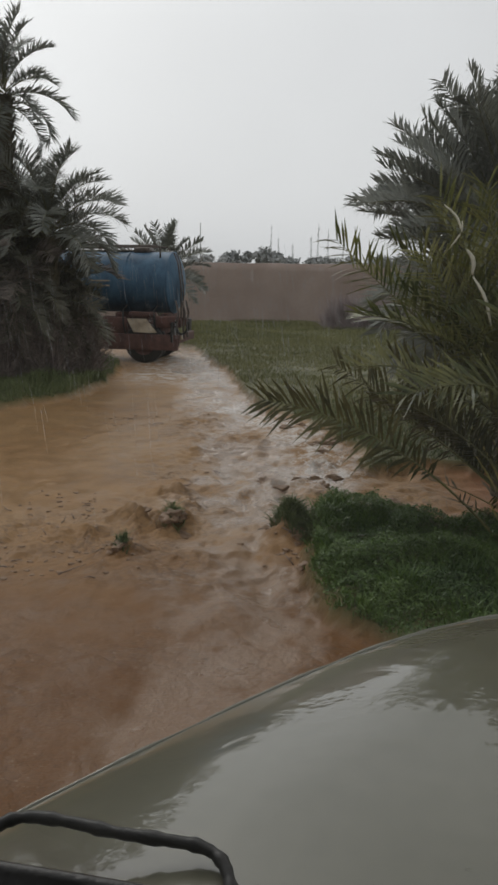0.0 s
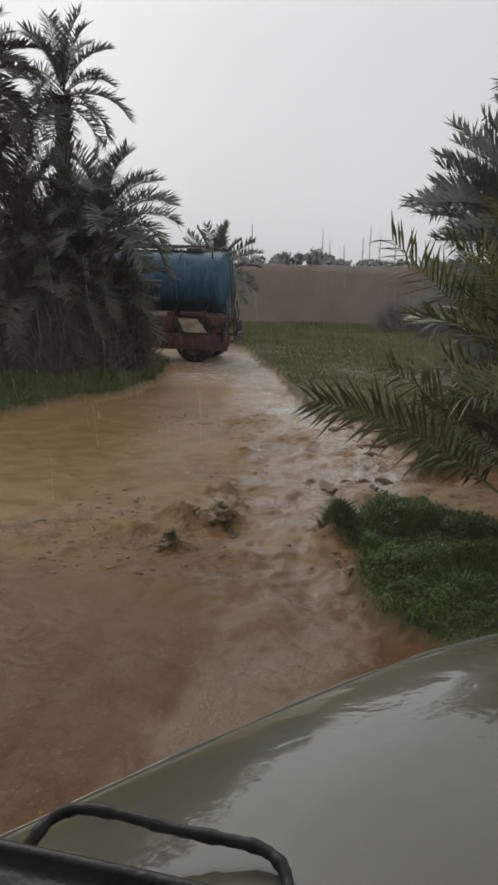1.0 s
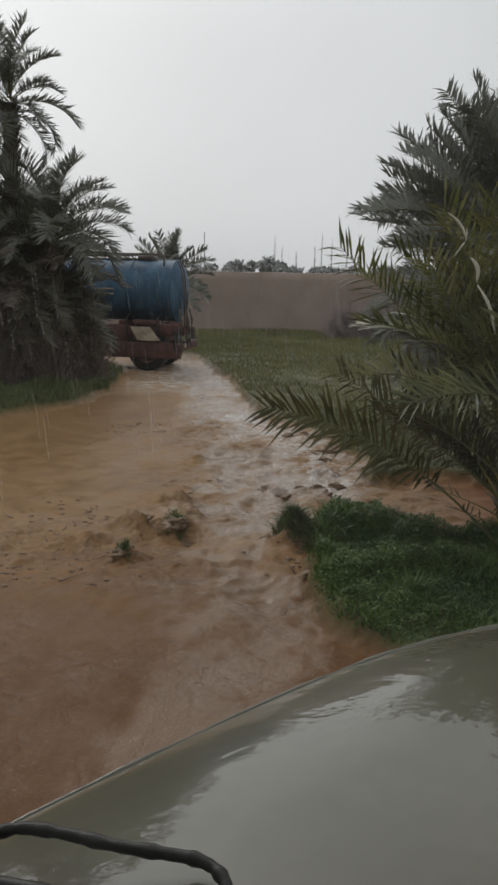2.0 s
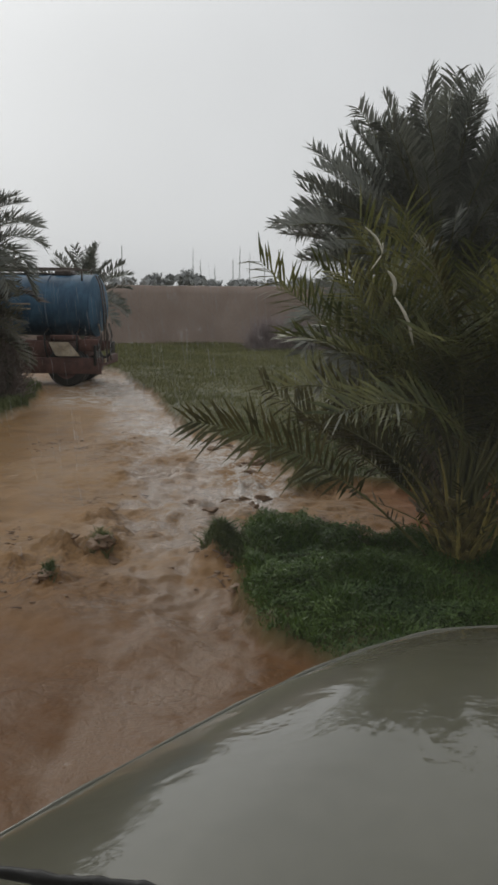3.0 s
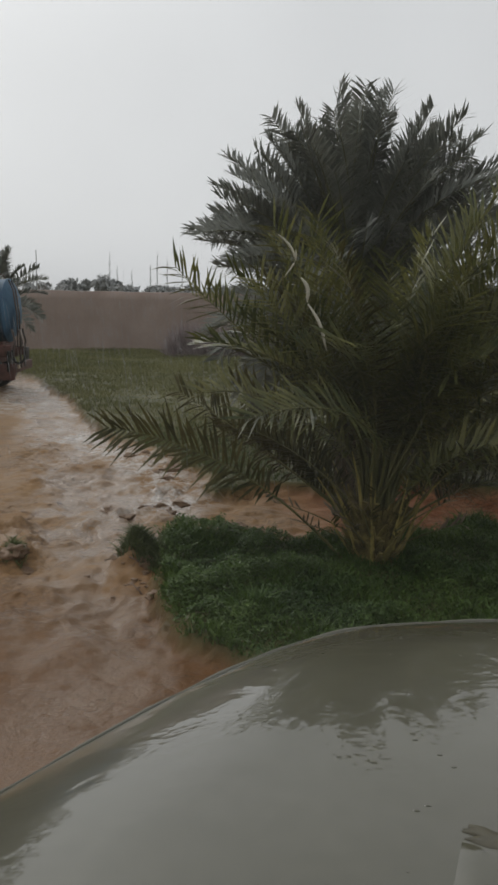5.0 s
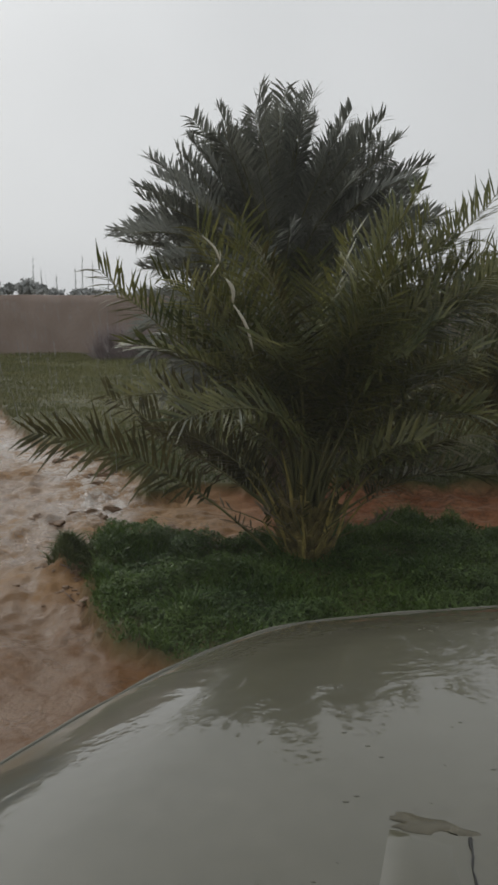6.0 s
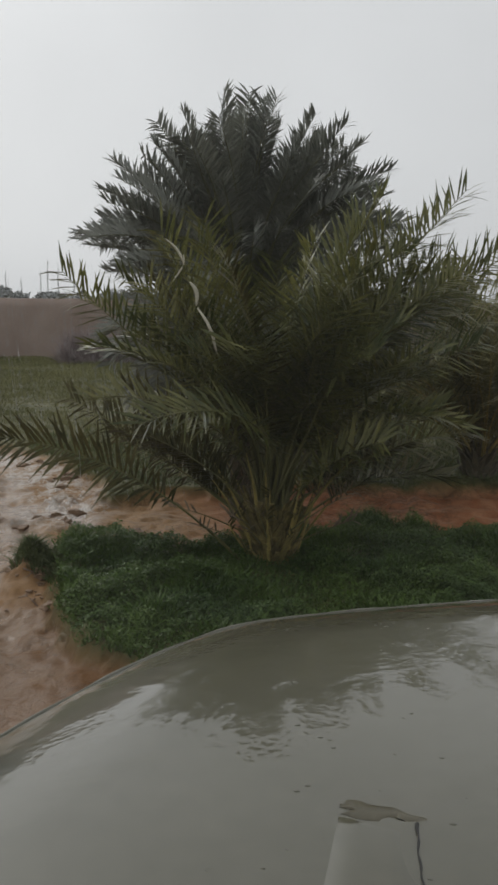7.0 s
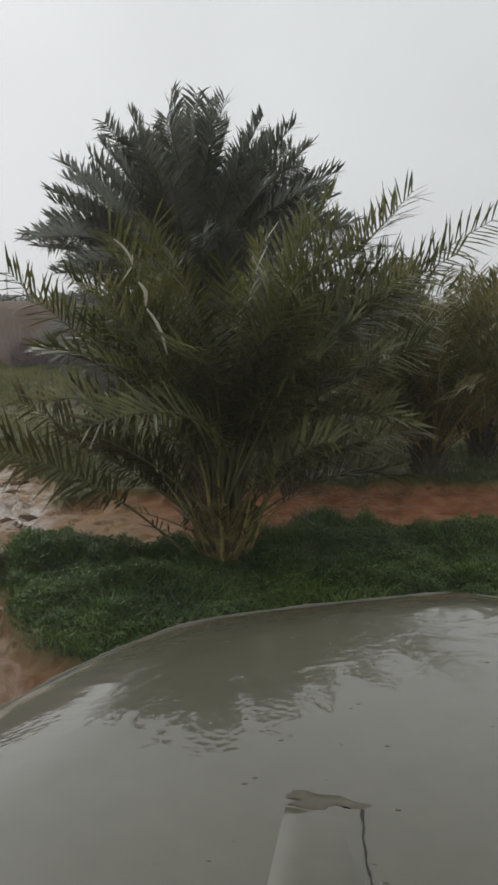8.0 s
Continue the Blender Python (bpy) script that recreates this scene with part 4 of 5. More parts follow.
palm(38, (-5.5, 16.0, 0.1), 1.9, 2.2, 60, 1.55, "dense date palm in the middle of the thicket", (LEAF_THICKET, RACHIS), low=-20, sag=(20, 80), r=0.2, width=0.028, leaflets=52, variants=14, leafl=0.36)
palm(41, (-4.75, 29.6, 0.1), 1.9, 2.35, 34, 1.7, "distant date palm with stiff upright leaves", (LEAF_FAR_HAZED, RACHIS), low=-10, sag=(15, 60), width=0.05, leaflets=34)


# ---- the tanker lorry ----
def revolve_x(bm, prof, ry, rz, cz, seg=40):
    rings = []
    for x, q in prof:
        rings.append([bm.verts.new((x, ry * q * math.cos(2 * math.pi * k / seg), cz + rz * q * math.sin(2 * math.pi * k / seg))) for k in range(seg)])
    for a, b in zip(rings, rings[1:]):
        for k in range(seg):
            bm.faces.new((a[k], a[(k + 1) % seg], b[(k + 1) % seg], b[k]))
    bm.faces.new(rings[0][::-1])
    bm.faces.new(rings[-1])


def wheel(root, x, y, tyre_w=0.27, rad=0.50):
    bm = bmesh.new()
    seg = 36
    prof = [(-0.5, 0.58), (-0.5, 0.86), (-0.40, 0.97), (-0.2, 1.0), (0.2, 1.0), (0.40, 0.97), (0.5, 0.86), (0.5, 0.58)]
    rings = [[bm.verts.new((math.cos(2 * math.pi * k / seg) * rad * q, w * tyre_w, math.sin(2 * math.pi * k / seg) * rad * q * (1 if (k % 2 or q < 0.99) else 0.975))) for k in range(seg)] for w, q in prof]
    for a, b in zip(rings, rings[1:]):
        for k in range(seg):
            bm.faces.new((a[k], a[(k + 1) % seg], b[(k + 1) % seg], b[k]))
    w = part("wheel", bm, RUBBER, root, "muddy black lorry tyre")
    w.location = (x, y, rad - 0.015)
    bm = bmesh.new()
    sgn = 1 if y > 0 else -1
    rp = [(0.42 * sgn, 0.59), (0.30 * sgn, 0.52), (0.12 * sgn, 0.42), (0.10 * sgn, 0.22), (0.32 * sgn, 0.20), (0.36 * sgn, 0.02)]
    rings = [[bm.verts.new((math.cos(2 * math.pi * k / 24) * rad * q, a * tyre_w, math.sin(2 * math.pi * k / 24) * rad * q)) for k in range(24)] for a, q in rp]
    for a, b in zip(rings, rings[1:]):
        for k in range(24):
            bm.faces.new((a[k], a[(k + 1) % 24], b[(k + 1) % 24], b[k]))
    part("rim", bm, CHASSIS, w, "rusty steel rim")


def tanker():
    root = empty("tanker_lorry", pose(-3.72, 21.5, 0.0, 0, 0, 176), label="old lorry with blue water tank and rusty red chassis, across track", category="lorry")
    bm = bmesh.new()
    x0, x1 = -0.56, 3.2
    dome = [(x0 - 0.24, 0.02), (x0 - 0.22, 0.35), (x0 - 0.16, 0.66), (x0 - 0.09, 0.86), (x0 - 0.02, 0.97), (x0, 1.0), (x0 + 0.03, 1.012), (x0 + 0.06, 1.0)]
    body = [(x, 1.0 - 0.006 * (i % 2)) for i, x in enumerate(np.linspace(x0 + 0.3, x1 - 0.3, 9))]
    end = [(x1, 1.0), (x1 + 0.09, 0.86), (x1 + 0.18, 0.5), (x1 + 0.2, 0.02)]
    revolve_x(bm, dome + body + end, 0.93, 0.775, 1.99)
    part("tank", bm, TANK, root, "scratched blue water tank with domed end")
    for x in (x0 + 0.02, 0.55, 1.75, 2.95):
        bm = bmesh.new()
        revolve_x(bm, [(x - 0.03, 1.0), (x - 0.025, 1.022), (x + 0.025, 1.022), (x + 0.03, 1.0)], 0.93, 0.775, 1.99)
        part("tank_band", bm, TANK, root)
    bm = bmesh.new()
    box(bm, 0.25, 0, 2.80, 0.42, 0.5, 0.14, 0.03)
    part("hatch", bm, STEEL, root, "dark filler hatch")
    bm = bmesh.new()
    box(bm, 1.3, 0.0, 2.785, 2.6, 0.45, 0.03, 0.01)
    part("walkway", bm, STEEL, root, "steel catwalk along the tank top")
    for y in (-0.55, 0.55):
        v, f = tube([(x0 + 0.25, y, 2.60), (x0 + 0.25, y, 2.86), (x0 + 0.32, y, 2.90), (2.8, y, 2.90), (2.88, y, 2.86), (2.88, y, 2.60)], 0.022, 8)
        finish("top_rail", mesh_of("top_rail", v, f), STEEL, root, "bent steel rail along the tank top")
    for y in (0.34, 0.62):
        v, f = tube([(x0 - 0.12, y, 2.72), (x0 - 0.22, y, 2.50), (x0 - 0.30, y, 1.9), (x0 - 0.30, y, 1.1)], 0.020, 6)
        finish("ladder_rail", mesh_of("ladder_rail", v, f), STEEL, root)
    for z in (1.25, 1.52, 1.79, 2.06, 2.33):
        v, f = tube([(x0 - 0.29, 0.34, z), (x0 - 0.29, 0.62, z)], 0.015, 6)
        finish("ladder_rung", mesh_of("ladder_rung", v, f), STEEL, root)
    for z in (2.02, 1.90):
        bm = bmesh.new()
        box(bm, 1.18, 0.935, z, 0.55, 0.02, 0.035, 0.006)
        part("painted_bar", bm, TAN, root, "pale worn lettering bar")
    for y in (-1.02, 1.02):
        bm = bmesh.new()
        box(bm, -0.74, y, 0.78, 0.05, 0.42, 0.50, 0.012)
        part("mud_flap", bm, RUBBER, root, "black rubber mud flap")
    bm = bmesh.new()
    box(bm, 1.4, 0, 0.86, 3.6, 1.5, 0.34, 0.03)
    part("underframe", bm, CHASSIS, root, "dark rusty underframe")
    for y in (-0.42, 0.42):
        bm = bmesh.new()
        box(bm, 2.18, y, 0.97, 6.0, 0.10, 0.22, 0.01)
        part("chassis_rail", bm, CHASSIS, root)
    for x in (-0.45, 0.75, 1.95, 2.95):
        bm = bmesh.new()
        box(bm, x, 0, 1.15, 0.16, 1.5, 0.16, 0.02)
        part("tank_saddle", bm, CHASSIS, root)
    bm = bmesh.new()
    box(bm, 0.62, 1.10, 0.52, 3.0, 0.06, 0.40, 0.02)
    part("side_guard", bm, CHASSIS, root, "rusty red side guard")
    bm = bmesh.new()
    box(bm, 0.95, 1.02, 0.92, 1.0, 0.12, 0.42, 0.03)
    part("tool_box", bm, CHASSIS, root, "rust-red steel locker")
    for x, w, z, h in ((-0.55, 0.5, 1.02, 0.30), (0.05, 0.7, 1.20, 0.14), (1.75, 0.5, 0.86, 0.5), (2.4, 0.6, 0.8, 0.55)):
        bm = bmesh.new()
        box(bm, x, 0.98, z, w, 0.14, h, 0.03)
        part("side_plate", bm, CHASSIS, root)
    for x in (-0.3, 0.5, 1.3):
        v, f = tube([(x, 0.80, 1.42), (x + 0.05, 1.02, 1.30), (x + 0.02, 1.10, 0.98), (x - 0.04, 1.10, 0.70)], 0.022, 6)
        finish("hanging_strap", mesh_of("hanging_strap", v, f), RUBBER, root)
    bm = bmesh.new()
    box(bm, -0.82, 0, 0.60, 0.12, 2.05, 0.22, 0.02)
    part("rear_bumper", bm, CHASSIS, root)
    bm = bmesh.new()
    box(bm, 0, 0, 0, 0.60, 0.03, 0.34, 0.008)
    for v in bm.verts:
        v.co.x += 0.55 * v.co.z + (0.10 if v.co.z > 0 and v.co.x < 0 else 0)
        v.co.y += 0.25 * max(0, -v.co.z)
    g = part("mudguard", bm, TAN, root, "tan mud-stained guard plate")
    g.location = (0.02, 1.16, 0.93)
    for i, (x, y) in enumerate(((-1.02, 1.02), (-0.86, 1.06), (-1.0, 0.5))):
        v, f = tube([(x, y, 0.62), (x + 0.02, y, 0.95), (x - 0.03, y, 1.25), (x + 0.06, y - 0.08, 1.55)], 0.028, 8)
        finish("pipe", mesh_of("pipe", v, f), STEEL, root, "outlet pipe")
    pts = [(-0.98 + 0.16 * math.cos(a), 1.12, 0.98 + 0.24 * math.sin(a)) for a in np.linspace(math.pi * 0.9, math.pi * 2.1, 14)]
    v, f = tube(pts, 0.03, 8)
    finish("hose", mesh_of("hose", v, f), RUBBER, root, "hanging black hose")
    for y in (0.97, 0.66, -0.66, -0.97):
        wheel(root, 0, y)
    wheel(root, 4.2, 0.95)
    wheel(root, 4.2, -0.95)
    bm = bmesh.new()
    box(bm, 4.35, 0, 1.55, 1.7, 2.2, 1.75, 0.14)
    cab = part("cab", bm, CHASSIS, root, "dull red cab")
    for y in (1.105, -1.105):
        bm = bmesh.new()
        box(bm, 4.45, y, 1.95, 0.85, 0.02, 0.6, 0.006)
        part("side_window", bm, GLASS_DARK, cab)
    bm = bmesh.new()
    box(bm, -0.845 - 0.09, 0.9, 0.64, 0.04, 0.22, 0.1, 0.01)
    part("tail_light", bm, TAN, root, "dirty tail light")
    return root


tanker()


# ---- grass, weeds and brush ----
def blades(name, x, y, h, w, mat, seed, label, lean=0.5, broad=False, sink=0.01):
    """Many blades or leaves in one mesh."""
    rng = np.random.default_rng(seed)
    n = len(x)
    z = ground_z(x, y) - sink
    a, b = rng.uniform(0, 2 * np.pi, n), rng.uniform(0, 2 * np.pi, n)
    ln = rng.uniform(0.1, 1.0, n) * lean * h
    base = np.stack([x, y, z], -1)
    wv = np.stack([np.cos(a), np.sin(a), rng.uniform(-0.4, 0.4, n) * broad], -1) * (w * 0.5)[:, None]
    ld = np.stack([np.cos(b), np.sin(b), np.zeros(n)], -1)
    mid = base + ld * (ln * 0.35)[:, None] + np.array([0, 0, 1.0]) * (h * 0.6)[:, None]
    tip = base + ld * ln[:, None] + np.array([0, 0, 1.0]) * (h * rng.uniform(0.75, 1.0, n))[:, None]
    f = 0.35 if broad else 1.0
    vs = np.stack([base - wv * f, base + wv * f, mid + wv * (1.0 if broad else 0.8), mid - wv * (1.0 if broad else 0.8), tip], 1).reshape(-1, 3)
    i = np.arange(n) * 5
    quads, tris = np.stack([i, i + 1, i + 2, i + 3], -1), np.stack([i + 3, i + 2, i + 4], -1)
    me = bpy.data.meshes.new(name)
    me.from_pydata(vs.tolist(), [], quads.tolist() + tris.tolist())
    return tagged(finish(name, me, mat, smooth=False), label, "grass", kind="stuff")


def scatter(n, x0, x1, y0, y1, seed, keep):
    rng = np.random.default_rng(seed)
    x, y = rng.uniform(x0, x1, n), rng.uniform(y0, y1, n)
    k = rng.uniform(0, 1, n) < keep(x, y)
    return x[k], y[k]


def green_only(x, y):
    return smoothstep(0.5, 0.15, mud_mask(x, y))


rg = np.random.default_rng(3)
VERGE = material("verge_blade", (0.062, 0.090, 0.028), (0.145, 0.165, 0.060), 0.8, 0.6, 9, 0.05, spread=0.35, trans=0.2)
WEED_LIGHT = material("weed_leaf_light", (0.044, 0.092, 0.016), (0.130, 0.200, 0.043), 1.5, 0.42, 20, 0.05, spread=0.4, trans=0.2)


def leaf_mounds(name, x, y, mat, seed, label, size=(0.011, 0.028), lift=0.15):
    """Small broad leaves filling uneven mounds over the ground."""
    rng = np.random.default_rng(seed)
    n = len(x)
    top = 0.02 + lift * smoothstep(0.30, 0.85, 0.65 * vnoise(x * 3.1, y * 3.1, 141) + 0.35 * vnoise(x * 8, y * 8, 143)) ** 1.3
    c = np.stack([x, y, ground_z(x, y) + top * rng.uniform(0.25, 1.0, n) ** 0.5], -1)
    a = rng.uniform(0, 2 * np.pi, n)
    e = rng.normal(0.35, 0.45, n)
    d = np.stack([np.cos(a) * np.cos(e), np.sin(a) * np.cos(e), np.sin(e)], -1)
    s = np.stack([-np.sin(a), np.cos(a), rng.normal(0, 0.45, n)], -1)
    ln = rng.uniform(*size, n)[:, None]
    w = ln * rng.uniform(0.20, 0.34, n)[:, None]
    vs = np.stack([c, c + d * ln * 0.45 + s * w, c + d * ln - np.array([0, 0, 0.2]) * ln, c + d * ln * 0.45 - s * w], 1).reshape(-1, 3)
    i = np.arange(n) * 4
    me = bpy.data.meshes.new(name)
    me.from_pydata(vs.tolist(), [], np.stack([i, i + 1, i + 2, i + 3], -1).tolist())
    return tagged(finish(name, me, mat, smooth=False), label, "weeds", kind="stuff")


x, y = scatter(430000, 0.0, 6.5, 4.0, 8.3, 14, lambda x, y: green_only(x, y) * (y < gully_mid(x)) * (0.25 + 0.75 * smoothstep(0.30, 0.60, vnoise(x * 3.1, y * 3.1, 141))))
leaf_mounds("leafy_weeds", x, y, GRASS, 15, "dense dark green broad-leaved weeds on the track's edge")
x, y = scatter(30000, 0.0, 6.5, 4.2, 8.3, 19, lambda x, y: green_only(x, y) * (y < gully_mid(x)) * smoothstep(0.45, 0.75, vnoise(x * 3.1, y * 3.1, 141)) * smoothstep(0.35, 0.7, vnoise(x * 1.3, y * 1.3, 147) + 0.15))
leaf_mounds("leafy_weeds", x, y, WEED_LIGHT, 16, "clumps of lighter broad-leaved weeds on the bank", (0.014, 0.034), 0.17)
x, y = scatter(170000, 0.0, 6.5, 4.0, 8.3, 1, lambda x, y: green_only(x, y) * (y < gully_mid(x)) * (0.25 + 0.9 * vnoise(x * 3, y * 3, 5)))
blades("weed_bank", x, y, rg.uniform(0.03, 0.12, len(x)) * (0.35 + 1.9 * vnoise(x * 2.6, y * 2.6, 77) ** 2), rg.uniform(0.006, 0.013, len(x)), GRASS, 2, "green grass blades between the weeds", 1.1, True)
x, y = scatter(70000, 0.0, 7.5, 8.4, 14, 4, lambda x, y: green_only(x, y) * vnoise(x * 1.4, y * 1.4, 8))
blades("gully_grass", x, y, rg.uniform(0.03, 0.09, len(x)), rg.uniform(0.006, 0.013, len(x)), VERGE, 5, "short green grass along the gully", 0.7, True)
x, y = scatter(190000, -6, 16, 9.5, 39, 6, lambda x, y: green_only(x, y) * (x > road_right(y)) * (0.35 + vnoise(x * 0.6, y * 0.6, 18)))
blades("field_grass", x, y, rg.uniform(0.04, 0.15, len(x)) * (0.4 + vnoise(x * 0.8, y * 0.8, 38)) * (0.6 + y / 40), rg.uniform(0.006, 0.013, len(x)) * (0.6 + y / 18), GRASS_FIELD, 7, "rough wet grass of the field", 0.7)
x, y = scatter(110000, -12, -2.5, 9.5, 20, 8, lambda x, y: green_only(x, y) * (x < road_left(y) + 0.2) * (0.4 + vnoise(x * 0.9, y * 0.9, 28)))
blades("verge_grass", x, y, rg.uniform(0.04, 0.15, len(x)) * (1 + 1.6 * smoothstep(13.2, 15.2, y) * vnoise(x * 1.7, y * 1.7, 151)), rg.uniform(0.008, 0.020, len(x)), VERGE, 9, "wet green grass of the verge", 0.7)


def stone(seed, at, size, label, mat=STONE):
    rng = random.Random(seed)
    bm = bmesh.new()
    bmesh.ops.create_icosphere(bm, subdivisions=4, radius=1)
    o = Vector((rng.uniform(-9, 9), rng.uniform(-9, 9), rng.uniform(-9, 9)))
    for v in bm.verts:
        k = 1 + 0.6 * noise.noise(v.co * 1.3 + o) + 0.35 * noise.noise(v.co * 3.1 + o) + 0.22 * noise.noise(v.co * 7 + o)
        v.co = Vector((v.co.x * size[0] * k, v.co.y * size[1] * k, v.co.z * size[2] * k))
    ob = part("mud_clod", bm, mat)
    ob.matrix_world = pose(*at, 0, 0, rng.uniform(0, 360))
    return tagged(ob, label, "stone", "clods in the track")


for k, (x, y, s) in enumerate(((-1.02, 6.82, 0.13), (-1.30, 5.99, 0.09), (0.10, 6.42, 0.10), (-0.08, 6.75, 0.07), (-1.30, 6.95, 0.06), (-0.92, 6.70, 0.07), (-1.42, 6.15, 0.05), (0.96, 7.68, 0.10), (0.14, 5.75, 0.07), (-1.1, 7.25, 0.05))):
    z = float(ground_z(np.array([x]), np.array([y]))[0])
    stone(k, (x, y, z - s * 0.05), (s * 1.1, s * 0.85, s * 0.42), "dark muddy clod sticking out of running water")
rk = random.Random(77)
for k in range(14):
    y = rk.uniform(7.9, 12.5)
    x = float(road_right(y)) - abs(rk.gauss(0.25, 0.3)) - 0.05
    s = rk.uniform(0.035, 0.085)
    z = float(ground_z(np.array([x]), np.array([y]))[0])
    stone(30 + k, (x, y, z), (s * 1.15, s * 0.85, s * 0.5), "small brown clod breaking the running water")
for k, (cx, cy, nb, rad, hh) in enumerate(((0.05, 6.60, 3000, 0.22, 0.12), (-1.02, 6.84, 700, 0.12, 0.09), (-1.30, 6.0, 320, 0.08, 0.07))):
    rk = np.random.default_rng(50 + k)
    a, r = rk.uniform(0, 2 * np.pi, nb), rad * rk.uniform(0, 1, nb) ** 0.7
    ux, uy = r * np.cos(a), r * np.sin(a)
    ux, uy = ux * rk.uniform(0.5, 1.2, nb), uy * rk.uniform(0.5, 1.2, nb)
    blades("grass_tuft", cx + 0.7 * ux - 0.5 * uy, cy + 1.5 * uy, rk.uniform(0.5, 1.2, nb) * hh, rk.uniform(0.005, 0.013, nb), VERGE, 60 + k, "drowned green tuft in the muddy track", 1.3, True, 0.01)


def dry_bush(seed, at, size, twigs, label, mat=TWIG, thick=0.012, leaves=0, leaf_mat=LEAF_DRY, name="dry_bush"):
    """Twigs that fork upward from one base."""
    rng = random.Random(seed)
    root = empty(name, pose(*at), label=label, category="bush")
    vs, fs, ends = [], [], []
    for k in range(twigs):
        a, e = rng.uniform(0, 2 * math.pi), radians(rng.uniform(8, 85))
        ln = rng.uniform(0.5, 1.0)
        p = Vector((rng.uniform(-0.35, 0.35) * size[0], rng.uniform(-0.35, 0.35) * size[1], -0.05))
        d = Vector((math.cos(a) * math.cos(e) * size[0], math.sin(a) * math.cos(e) * size[1], math.sin(e) * size[2]))
        pts = [p]
        for i in range(4):
            d2 = d + Vector((rng.uniform(-1, 1), rng.uniform(-1, 1), rng.uniform(-0.8, 0.8))) * 0.28 * d.length
            p = p + d2 * (ln / 4)
            pts.append(p)
        ends += pts[2:]
        v, f = tube(pts, [thick, thick * 0.8, thick * 0.6, thick * 0.45, thick * 0.2], 3, False)
        o = len(vs)
        vs += v
        fs += [tuple(i + o for i in q) for q in f]
    finish("twig_tangle", mesh_of("twig_tangle", vs, fs), mat, root, smooth=False)["kind"] = "stuff"
    if leaves:
        vs, fs = [], []
        for k in range(leaves):
            c = rng.choice(ends) + Vector((rng.gauss(0, 0.1), rng.gauss(0, 0.1), rng.gauss(0, 0.1)))
            a, b = Vector((rng.gauss(0, 1), rng.gauss(0, 1), rng.gauss(0, 1))).normalized(), Vector((rng.gauss(0, 1), rng.gauss(0, 1), rng.gauss(0, 1))).normalized()
            s, w = rng.uniform(0.08, 0.22), rng.uniform(0.006, 0.014)
            o = len(vs)
            vs += [c, c + a * s * 0.5 + b * w, c + a * s, c + a * s * 0.5 - b * w]
            fs.append((o, o + 1, o + 2, o + 3))
        ob = finish("foliage", mesh_of("foliage", vs, fs), leaf_mat, root, smooth=False)
        ob["kind"] = "stuff"
    return root


for k, (x, y, sx, sz) in enumerate(((-4.35, 16.5, 0.6, 1.5), (-4.9, 15.7, 0.8, 1.7), (-5.7, 15.5, 0.9, 2.5), (-6.7, 15.4, 1.0, 3.0), (-5.5, 16.3, 1.1, 2.3), (-6.4, 16.1, 1.2, 3.2), (-7.3, 16.0, 1.2, 3.4), (-5.3, 17.3, 1.0, 2.2), (-6.2, 17.5, 1.2, 3.4))):
    dry_bush(100 + k, (x, y, 0.15), (sx, 0.8, sz), 760, "tangled brown dry brush at the foot of palms", thick=0.013, leaves=2600, leaf_mat=LEAF_BRUSH)
for k, (x, y, s) in enumerate(((1.95, 34.3, 1.2), (2.9, 34.0, 1.5), (4.2, 34.2, 1.5))):
    dry_bush(120 + k, (x, y, 0.05), (s, 0.9, 1.75), 900, "purplish-brown leafless bush by the wall", BRIAR, thick=0.02)


# ---- far trees and poles beyond the wall ----
def far_tree(seed, at, w, h, trunk):
    rng = random.Random(seed)
    root = empty("tree", pose(*at), label="distant tree beyond the wall, rain haze painted into its grey-green", category="tree", group="trees beyond the wall")
    v, f = tube([(0, 0, -0.2), (0.1, 0, trunk), (0.0, 0.1, trunk + h * 0.6)], [0.22, 0.16, 0.05], 6)
    finish("trunk", mesh_of("trunk", v, f), TWIG, root)
    vs, fs = [], []
    blobs = [(Vector((rng.uniform(-0.5, 0.5) * w, rng.uniform(-0.5, 0.5) * w, trunk + h * rng.uniform(0.1, 0.8))), rng.uniform(0.18, 0.4)) for _ in range(9)]
    for k in range(700):
        c, r = rng.choice(blobs)
        d = Vector((rng.gauss(0, 1), rng.gauss(0, 1), rng.gauss(0, 1))).normalized() * r * rng.uniform(0.5, 1.1)
        p = c + Vector((d.x * w, d.y * w, d.z * h))
        a, b = Vector((rng.gauss(0, 1), rng.gauss(0, 1), rng.gauss(0, 1))).normalized(), Vector((rng.gauss(0, 1), rng.gauss(0, 1), rng.gauss(0, 1))).normalized()
        s = rng.uniform(0.15, 0.4)
        o = len(vs)
        vs += [p - a * s, p + b * s * 0.6, p + a * s, p - b * s * 0.6]
        fs.append((o, o + 1, o + 2, o + 3))
    finish("crown", mesh_of("crown", vs, fs), TREE_FAR_HAZED, root, smooth=False)


rt = random.Random(9)
for k in range(40):
    x = -45 + k * 2.6 + rt.uniform(-1, 1)
    y = rt.uniform(82, 100)
    far_tree(200 + k, (x, y, 0), rt.uniform(2.0, 3.6), rt.uniform(1.6, 2.6), rt.uniform(2.2, 3.0))


